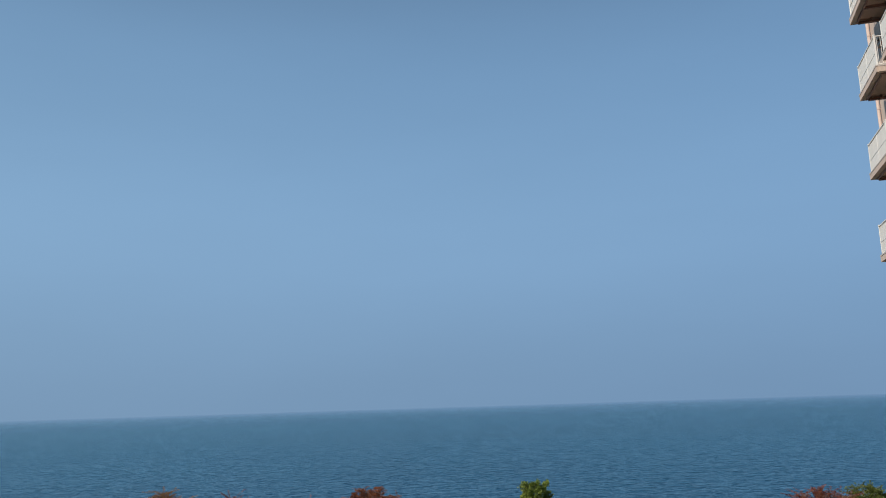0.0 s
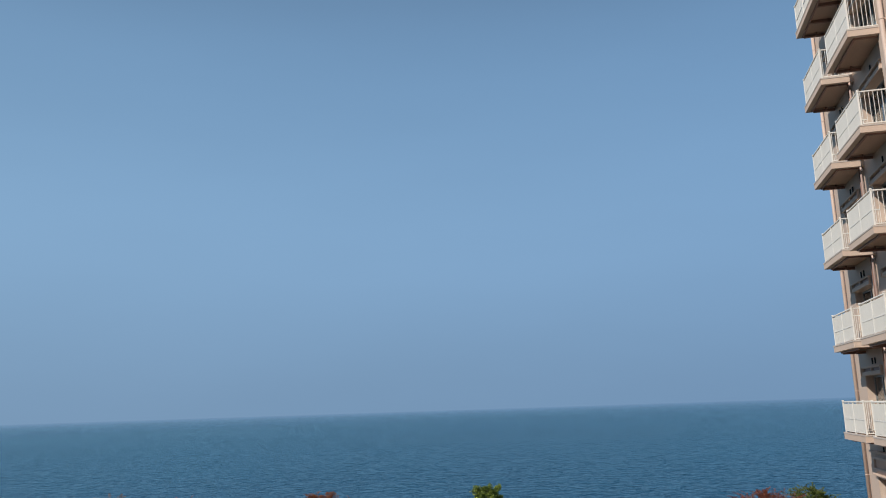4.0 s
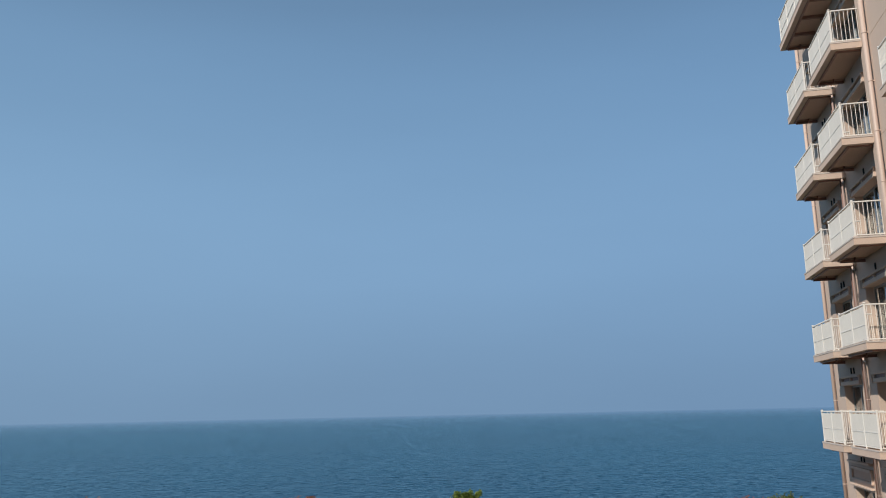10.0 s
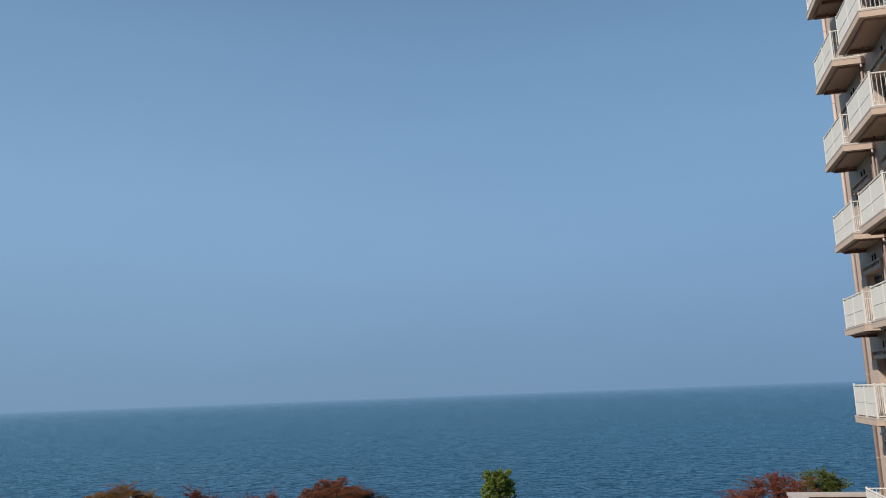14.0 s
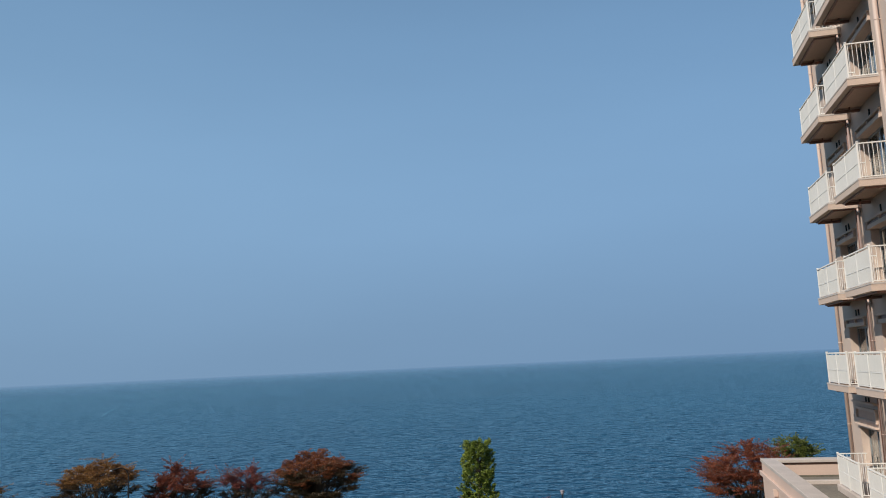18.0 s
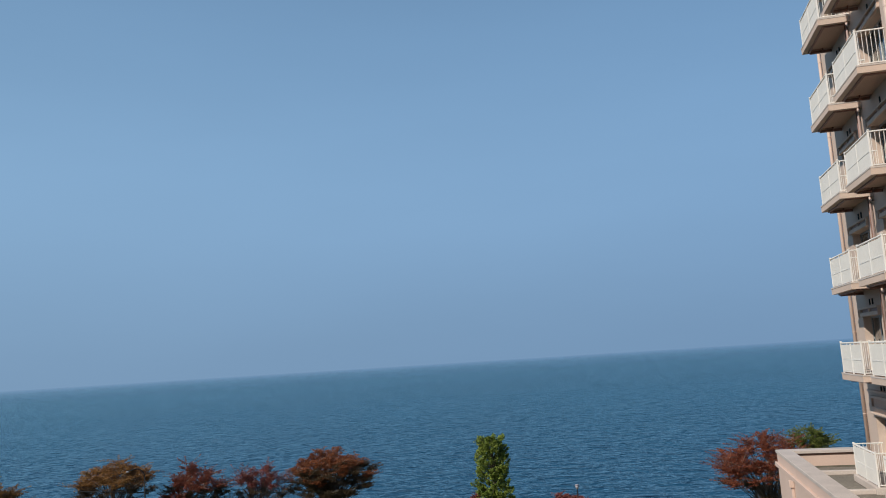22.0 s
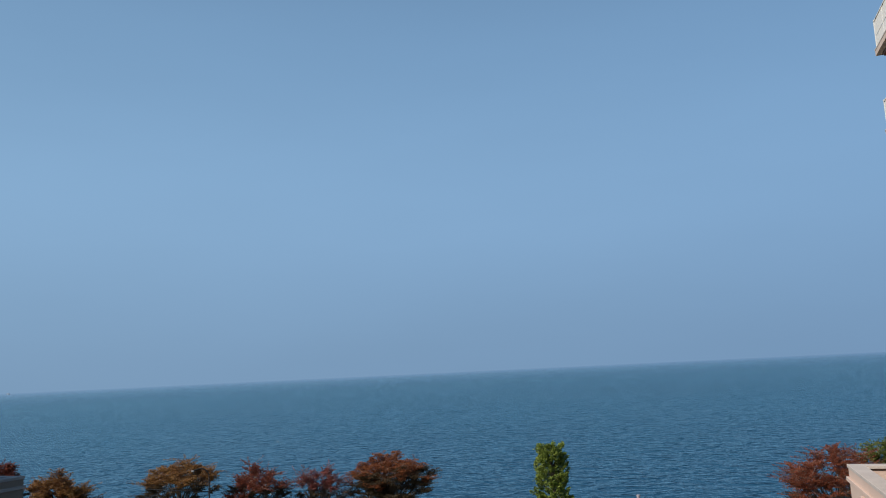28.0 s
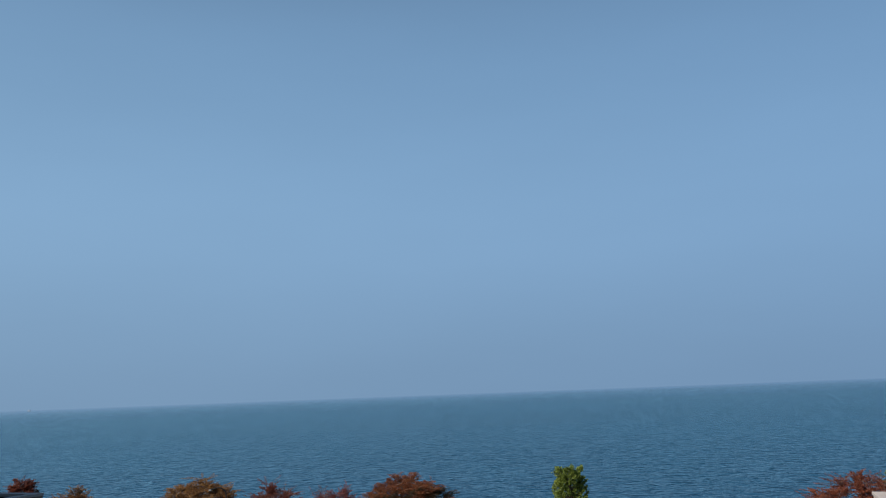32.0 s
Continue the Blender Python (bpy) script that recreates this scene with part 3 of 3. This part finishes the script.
# ---- pipes on the tower ----
def downpipe(u, v, r, mat, label, z0=7.15, z1=ROOF):
    bm = bmesh.new()
    rod(bm, (u, v, z0), (u, v, z1), r, sides=12)
    p = tower_part("downpipe", bm, mat, None, label)
    for k in range(int((z1 - z0) / 1.45)):
        z = z0 + 0.6 + 1.45 * k
        c = bmesh.new()
        rod(c, (u, v, z), (u, v, z + 0.035), r + 0.004, sides=12)
        box(c, u - 0.02, u + 0.02, v - 0.14, v - r, z + 0.005, z + 0.045)
        part("pipe_clamp", c, mat, p)


downpipe(23.75, PLAIN_V + 0.10, 0.066, PIPE, "thick salmon painted downpipe")
# this pipe's brown holds the shade cast by the balcony slabs
downpipe(28.42, WALL_V + 0.08, 0.034, PIPE_SHADED, "thin downpipe, browned for the balconies' shade")
downpipe(28.62, WALL_V + 0.07, 0.028, PIPE_DARK, "thin brown drain pipe")
downpipe(32.62, WALL_V + 0.08, 0.058, PIPE, "salmon painted downpipe at the corner")
downpipe(E0 - 0.07, PLAIN_V + 0.03, 0.038, PIPE_DARK, "dark brown drain pipe in the corner")
downpipe(E0 - 0.22, WALL_V + 0.06, 0.03, PIPE, "thin salmon drain pipe in the corner")

# ---- the podium under the tower ----
TOP = 7.76
podium = thing("podium", "low beige podium with a parapet and roof terrace", "building", FACE @ T(20, -10, 0))
PINV = T(-20, 10, 0)


def pod(name, bm, mat, parent=None, label=""):
    return part(name, bm, mat, parent or podium, label, PINV)


P0, P1 = -4.0, 35.2
pod("wall", boxes((P0, P1, -4.9, -4.62, 0, TOP - 0.12), (P1 - 0.3, P1, -30, -4.9, 0, TOP - 0.12)), PINK)
pod("coping", boxes((P0, P1 + 0.04, -5.14, -4.58, TOP - 0.12, TOP), bevel=0.012), CURB)
pod("coping", boxes((P1 - 0.56, P1 + 0.04, -30, -5.14, TOP - 0.12, TOP), bevel=0.012), CURB)
pod("parapet_lining", boxes((P0, P1 - 0.46, -5.04, -4.9, 7.1, TOP - 0.12), (P1 - 0.46, P1 - 0.3, -30, -4.9, 7.1, TOP - 0.12)), PINK)
# brown strip that paints the overhang's shadow line below the coping
pod("coping_shade", boxes((P0, P1 - 0.475, -5.058, -5.04, TOP - 0.185, TOP - 0.12), (P1 - 0.475, P1 - 0.46, -30, -5.058, TOP - 0.185, TOP - 0.12)), PIPE_DARK, None, "dark brown strip painting the shade under the coping")
pod("ledge", boxes((P0, P1 + 0.1, -4.62, -4.52, TOP - 0.62, TOP - 0.46), bevel=0.012), PINK)
pod("roof_deck", boxes((P0, P1 - 0.3, -30, -4.9, 6.85, 7.15)), DECK)
pod("damp_strip", boxes((P1 - 0.85, P1 - 0.46, -7.4, -5.06, 7.15, 7.162)), MOSS, None, "dark damp moss along the parapet foot")
for u in (32.5, 28.4, 24.4, 20.4):
    pod("kerb", boxes((u - 0.11, u + 0.11, WALL_V + 0.0, -5.04, 7.15, 7.30), bevel=0.015), CURB)
for u in (31.8, 22.0):
    hopper = pod("downpipe", boxes((u - 0.05, u + 0.05, -4.62, -4.52, 0, 6.85), bevel=0.012), PINK, None, "beige square downpipe")
    part("hopper", boxes((u - 0.10, u + 0.10, -4.62, -4.46, 6.85, 7.1), bevel=0.015), PINK, hopper)

# ---- the low wing across the garden ----
wing = thing("low_wing", "low taupe wing with a flat roof and parapet", "building", FACE @ T(20, 38, 0))
WINV = T(-20, -38, 0)


def wing_part(name, bm, mat, label=""):
    return part(name, bm, mat, wing, label, WINV)


W1, V0 = 34.1, 33.3
wing_part("wall", boxes((-4, W1, V0, V0 + 0.3, 0, TOP - 0.14), (W1 - 0.3, W1, V0 + 0.3, V0 + 25, 0, TOP - 0.14)), TAUPE)
wing_part("coping", boxes((-4, W1 + 0.04, V0 - 0.04, V0 + 0.5, TOP - 0.14, TOP), bevel=0.012), TAUPE_COPING)
wing_part("coping", boxes((W1 - 0.5, W1 + 0.04, V0 + 0.5, V0 + 25, TOP - 0.14, TOP), bevel=0.012), TAUPE_COPING)
wing_part("ledge", boxes((-4, W1 + 0.08, V0 - 0.1, V0, TOP - 0.62, TOP - 0.46), bevel=0.012), TAUPE_COPING)
# lining added in near black, as shade on the parapet's inner faces
wing_part("parapet_lining", boxes((W1 - 0.34, W1 - 0.302, V0 + 0.34, V0 + 25, 7.1, TOP - 0.14), (-4, W1 - 0.302, V0 + 0.302, V0 + 0.34, 7.1, TOP - 0.14)), SHADED_MEMBRANE)
wing_part("gutter_spout", boxes((W1, W1 + 0.5, V0 + 0.05, V0 + 0.17, TOP - 1.0, TOP - 0.88), bevel=0.01), DARK, "dark gutter spout")
wing_part("roof_deck", boxes((-4, W1 - 0.3, V0 + 0.3, V0 + 25, 6.85, 7.15)), SHADED_MEMBRANE)


# ---- trees ----
def leaves(rng, centres, ways, size, spread, count):
    """Small folded leaves strewn along sprays."""
    n = len(centres)
    c, w = np.repeat(np.array(centres), count, 0), np.repeat(np.array(ways), count, 0)
    along = rng.uniform(-0.5, 0.5, (n * count, 1))
    taper = (1.0 - 0.75 * np.clip(along + 0.25, 0, 1))
    p = c + w * along + rng.normal(0, 1, (n * count, 3)) * np.array(spread) * taper
    s = size * rng.uniform(0.6, 1.25, (n * count, 1))
    a = rng.normal(0, 1, (n * count, 3)) * (1.0, 1.0, 0.6)
    a /= np.linalg.norm(a, axis=1, keepdims=True)
    b = np.cross(a, rng.normal(0, 1, (n * count, 3)) * (0.7, 0.7, 1.0))
    b /= np.linalg.norm(b, axis=1, keepdims=True)
    v = np.stack([p - a * s * 0.5, p + b * s * 0.38, p + a * s * 0.5, p - b * s * 0.38], 1).reshape(-1, 3)
    f = np.arange(len(v)).reshape(-1, 4)
    return v.tolist(), f.tolist()


def maple(x, y, top, width, seed, leaf, label, base=3.6, pads=36, sprays=15, count=40, size=0.07, dome=0.4, lift=0.22, pad=0.30, low=0.35, inner=0.0, fork=0.0, depth=0.85, ragged=0.16, fluff=1.2, kind="maple_tree", group="autumn maples along the shore"):
    """A spreading tree: short trunk, limbs that fan out and up to flat pads of foliage, each pad a fan of feathery sprays."""
    rng, r = np.random.default_rng(seed), random.Random(seed)
    tree = thing(kind, label, "tree", T(x, y, 0), group)
    R, rise = width / 2, top - base
    fork = fork or max(1.2, base - 1.1)
    part("trunk", raw("trunk", *tubes([[((0, 0, -0.1), 0.2), ((0.05, 0.04, fork * 0.5), 0.15), ((0.02, 0, fork + 0.1), 0.12)]], 8), BARK, True), BARK, tree)
    centres, ways, twigs, deep_centres, deep_ways = [], [], [], [], []
    foot = Vector((0.02, 0, fork))
    for i in range(pads):
        a = math.tau * (i * 0.618 + r.uniform(-0.06, 0.06))
        side_way = Vector((math.cos(a), math.sin(a) * depth, 0))
        uneven = 1.0 + ragged * noise.noise((seed * 3.1, math.cos(a) * 1.7, math.sin(a) * 1.7)) * 2
        radius = R * pad * r.choice((0.55, 0.75, 0.95, 1.2, 1.5)) * r.uniform(0.85, 1.15)
        if r.random() < low:    # lower tier
            rho = r.uniform(0.35, 0.97)
            high = r.uniform(0.02 + 0.33 * rho ** 2, 0.72)
        else:                   # the broad top
            rho = math.sqrt((i + 0.5) / pads)
            high = (1 - rho ** 2) ** dome * r.uniform(0.80, 1.0)
        tip = foot + side_way * R * (1 - 0.62 * pad) * rho * uneven
        tip.z = base + max(0.0, rise * high * (0.75 + 0.25 * uneven) - radius * lift * 0.7)
        bend = foot.lerp(tip, 0.5) + Vector((0, 0, rise * r.uniform(-0.02, 0.08))) - side_way * R * 0.08
        path = [foot, bend.lerp(foot, 0.45) + Vector((r.uniform(-0.1, 0.1), r.uniform(-0.1, 0.1), 0)), bend, bend.lerp(tip, 0.55) + Vector((r.uniform(-0.1, 0.1), r.uniform(-0.1, 0.1), r.uniform(-0.05, 0.08))), tip]
        part("limb", raw("limb", *tubes([list(zip(path, (0.05, 0.036, 0.025, 0.015, 0.007)))], 5), BARK, True), BARK, tree)
        # low pads take the inner colour, which carries the shade under the crown
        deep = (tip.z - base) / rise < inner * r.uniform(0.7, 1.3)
        for j in range(sprays):
            b = math.tau * (j * 0.618 + r.random() * 0.2)
            out = Vector((math.cos(b), math.sin(b), 0)) + side_way * rho * 0.8
            out = Vector((out.x, out.y, lift * r.uniform(-0.25, 1.25) + 0.04)).normalized()
            start = path[3].lerp(tip, r.uniform(0.4, 1.0)) + Vector((0, 0, r.uniform(-0.08, 0.1)))
            length = radius * r.choice((0.45, 0.6, 0.75, 0.9, 1.1, 1.3)) * r.uniform(0.9, 1.1)
            (deep_centres if deep else centres).append(start + out * length * 0.55)
            (deep_ways if deep else ways).append(out * length)
            twigs.append([(start, 0.009), (start + out * length * 0.8, 0.004)])
    part("twig", raw("twig", *tubes(twigs, 3), TWIG), TWIG, tree)["kind"] = "stuff"
    spread = tuple(fluff * d for d in (0.036 + 0.009 * R, 0.036 + 0.009 * R, 0.030))
    part("crown", raw("crown", *leaves(rng, centres, ways, size, spread, count), leaf), leaf, tree)
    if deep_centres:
        part("inner_crown", raw("inner_crown", *leaves(rng, deep_centres, deep_ways, size, spread, count), MAPLE_INNER_SHADED), MAPLE_INNER_SHADED, tree, "olive-brown inner leaves, darkened for crown shade")
    return tree


def polar(az, dist):
    return dist * math.sin(radians(az)), dist * math.cos(radians(az))


maple(*polar(-33.3, 60), 8.1, 2.9, 11, MAPLE_RED, "rust-brown maple with upright sprays behind the low wing", base=5.2, pads=28, count=64, lift=1.0, inner=0.4, size=0.062)
maple(*polar(-35.2, 59), 7.2, 3.6, 12, MAPLE_GOLD, "golden maple half hidden by the low wing", base=4.6, pads=30, count=64, size=0.062)
maple(*polar(-30.25, 57), 7.2, 4.3, 13, MAPLE_GOLD, "golden-orange maple beside the low wing", base=4.1, pads=60, count=84, lift=0.5, inner=0.2, low=0.5, ragged=0.14, fluff=1.5, size=0.062)
maple(*polar(-23.15, 58), 7.2, 5.9, 14, MAPLE_GOLD, "thin orange and gold maple behind the street lamp", base=4.3, pads=58, count=70, lift=0.4, ragged=0.2, inner=0.4, fork=3.0, low=0.42, pad=0.24, dome=0.3, fluff=1.5, size=0.062)
maple(*polar(-18.4, 58), 6.8, 4.8, 61, MAPLE_RED, "red maple with loose upright sprays", base=3.0, pads=56, count=70, lift=0.6, ragged=0.34, inner=0.48, low=0.55, size=0.062)
maple(*polar(-14.3, 59), 6.6, 4.7, 16, MAPLE_WINE, "sparse wine-red maple with bare twigs", base=2.9, pads=46, count=48, lift=0.9, ragged=0.34, inner=0.34, low=0.5, size=0.062)
maple(*polar(-9.5, 58), 6.85, 6.7, 17, MAPLE_RUST, "broad rust-red maple with an olive underside", base=3.0, pads=110, count=84, lift=0.32, dome=0.32, inner=0.56, pad=0.21, low=0.5, ragged=0.12, fluff=1.5, size=0.06)
maple(*polar(19.1, 52), 6.98, 6.8, 18, MAPLE_SCARLET, "dense red maple beside the podium", dome=0.34, base=2.9, pads=92, sprays=16, count=76, lift=0.42, pad=0.28, inner=0.3, low=0.5, size=0.058, ragged=0.22, fluff=1.0)
maple(*polar(0.45, 57.5), 3.35, 2.2, 20, MAPLE_WINE, "low red maple behind the ginkgo", base=1.4, pads=16)
maple(*polar(17.0, 50), 3.35, 1.3, 21, GINKGO, "small yellow-green shrub under the red maple", base=1.6, pads=10, kind="garden_shrub", group="shrubs")
maple(*polar(6.4, 56), 3.2, 3.2, 19, MAPLE_WINE, "low red maple round a garden lantern", base=1.5, pads=22)


def ginkgo(x, y, top, width, seed, leaf, label):
    rng, r = np.random.default_rng(seed), random.Random(seed)
    tree = thing("ginkgo_tree", label, "tree", T(x, y, 0))
    part("trunk", raw("trunk", *tubes([[((0, 0, 0), 0.22), ((0.03, 0, top * 0.5), 0.13), ((0, 0, top * 0.97), 0.03)]], 8), BARK, True), BARK, tree)
    centres, ways, limbs = [], [], []
    for i in range(420):
        z = top * (0.22 + 0.77 * r.random())
        f = z / top
        a = r.uniform(0, math.tau)
        rad = width / 2 * (0.74 if f > 0.93 else 0.86 if f > 0.8 else 0.97 if f > 0.6 else 1.12) * (0.82 + 0.30 * noise.noise((math.cos(a) * 2.3, math.sin(a) * 2.3, z * 1.1)))
        q = r.uniform(0.25, 1.0) ** 0.5
        p = Vector((math.cos(a) * rad * q, math.sin(a) * rad * q, z))
        out = Vector((math.cos(a) * 0.7, math.sin(a) * 0.7, 0.6)).normalized()
        centres.append(p)
        ways.append(out * r.uniform(0.2, 0.42))
        if i % 4 == 0:
            limbs.append([((0, 0, max(0.5, z - 0.6)), 0.035), (p, 0.01)])
    for path in limbs:
        part("limb", raw("limb", *tubes([path], 4), BARK), BARK, tree)
    part("crown", raw("crown", *leaves(rng, centres, ways, 0.105, (0.08, 0.08, 0.075), 80), leaf), leaf, tree)


ginkgo(*polar(1.45, 56), 6.93, 2.7, 31, GINKGO, "slender yellow-green ginkgo with an upright crown")


maple(*polar(21.7, 57), 7.0, 3.9, 41, LEAF_GREEN, "yellow-green broadleaf tree behind the red maple", base=3.4, pads=34, count=46, size=0.09, lift=0.45, kind="broadleaf_tree", group="green trees")


def clipped(x, y, top, width, seed):
    rng, r = np.random.default_rng(seed), random.Random(seed)
    bush = thing("clipped_evergreen", "dark green clipped evergreen", "shrub", T(x, y, 0), "clipped evergreens")
    part("trunk", raw("trunk", *tubes([[((0, 0, 0), 0.12), ((0, 0, top * 0.8), 0.06)]], 6), BARK), BARK, bush)
    centres, ways = [], []
    for i in range(120):
        h = r.uniform(0.1, 0.97)
        a = r.uniform(0, math.tau)
        q = width / 2 * math.sqrt(max(0.05, 1 - ((h - 0.4) / 0.6) ** 4)) * r.uniform(0.6, 1)
        centres.append((math.cos(a) * q, math.sin(a) * q, h * top))
        ways.append((math.cos(a) * 0.15, math.sin(a) * 0.15, 0.15))
    part("crown", raw("crown", *leaves(rng, centres, ways, 0.14, (0.13, 0.13, 0.12), 60), HEDGE), HEDGE, bush)


clipped(*polar(-31.1, 55), 5.65, 1.5, 51)
clipped(*polar(-29.0, 55), 5.4, 1.2, 52)


# ---- lamps ----
def street_lamp(x, y, height):
    lampost = thing("street_lamp", "black street lamp with a curved arm", "street lamp", T(x, y, 0))
    part("base", rod(bmesh.new(), (0, 0, 0), (0, 0, 0.5), 0.13, 0.09, 12), IRON, lampost)
    part("pole", rod(bmesh.new(), (0, 0, 0.5), (0, 0, height - 0.55), 0.05, 0.042, 10), IRON, lampost)
    path = [(Vector((-0.5 + 0.5 * math.cos(a), 0, height - 0.55 + 0.5 * math.sin(a))), 0.036) for a in [math.pi * k / 20 for k in range(0, 14)]]
    path.append((Vector((-0.98, 0, height - 0.16)), 0.045))
    part("arm", raw("arm", *tubes([path], 8), IRON, True), IRON, lampost)
    part("lamp_head", boxes((-1.12, -0.94, -0.06, 0.06, height - 0.24, height - 0.15), bevel=0.02), TAUPE_COPING, lampost, "grey lamp head")
    part("cross_arm", rod(bmesh.new(), (0, 0, height - 1.45), (-4.25, 0.6, height - 1.25), 0.03, 0.025, 6), IRON, lampost, "long thin dark arm")


street_lamp(*polar(-21.25, 54), 6.8)


def lantern(x, y, height):
    post = thing("garden_lantern", "black garden lamp post with a white lantern", "lamp", T(x, y, 0))
    part("pole", rod(bmesh.new(), (0, 0, 0), (0, 0, height - 0.3), 0.05, 0.035, 8), IRON, post)
    part("lantern", rod(bmesh.new(), (0, 0, height - 0.3), (0, 0, height - 0.06), 0.07, 0.13, 8), LAMPGLASS, post, "white glass lantern")
    part("cap", rod(bmesh.new(), (0, 0, height - 0.06), (0, 0, height), 0.15, 0.10, 8), LAMPGLASS, post)


lantern(*polar(6.97, 54.5), 3.75)


# ---- far boat ----
bx, by = polar(-33.05, 4600)
boat = thing("boat", "tiny pale boat far out in the sea haze", "boat", T(bx, by, -2.5))
hull = bmesh.new()
v = [hull.verts.new(p) for p in ((-7, -2, 0), (7, -2, 0), (7, 2, 0), (-7, 2, 0), (-8, -2.4, 2.6), (10, -1.2, 3.2), (10, 1.2, 3.2), (-8, 2.4, 2.6))]
for f in ((3, 2, 1, 0), (4, 5, 6, 7), (0, 1, 5, 4), (1, 2, 6, 5), (2, 3, 7, 6), (3, 0, 4, 7)):
    hull.faces.new([v[i] for i in f])
part("hull", hull, HAZED, boat)
part("cabin", boxes((-4, 3, -1.6, 1.6, 2.6, 5.4), bevel=0.2), HAZED, boat)

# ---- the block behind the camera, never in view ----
block = thing("hotel_block", "plain beige block behind the viewing balcony, with a tall part added to shade the wing", "building", FACE @ T(-9, 12, 0), kind="structure")
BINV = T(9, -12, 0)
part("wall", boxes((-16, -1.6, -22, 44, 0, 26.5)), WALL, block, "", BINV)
# unseen taller part, added and sized to throw shade over the low wing
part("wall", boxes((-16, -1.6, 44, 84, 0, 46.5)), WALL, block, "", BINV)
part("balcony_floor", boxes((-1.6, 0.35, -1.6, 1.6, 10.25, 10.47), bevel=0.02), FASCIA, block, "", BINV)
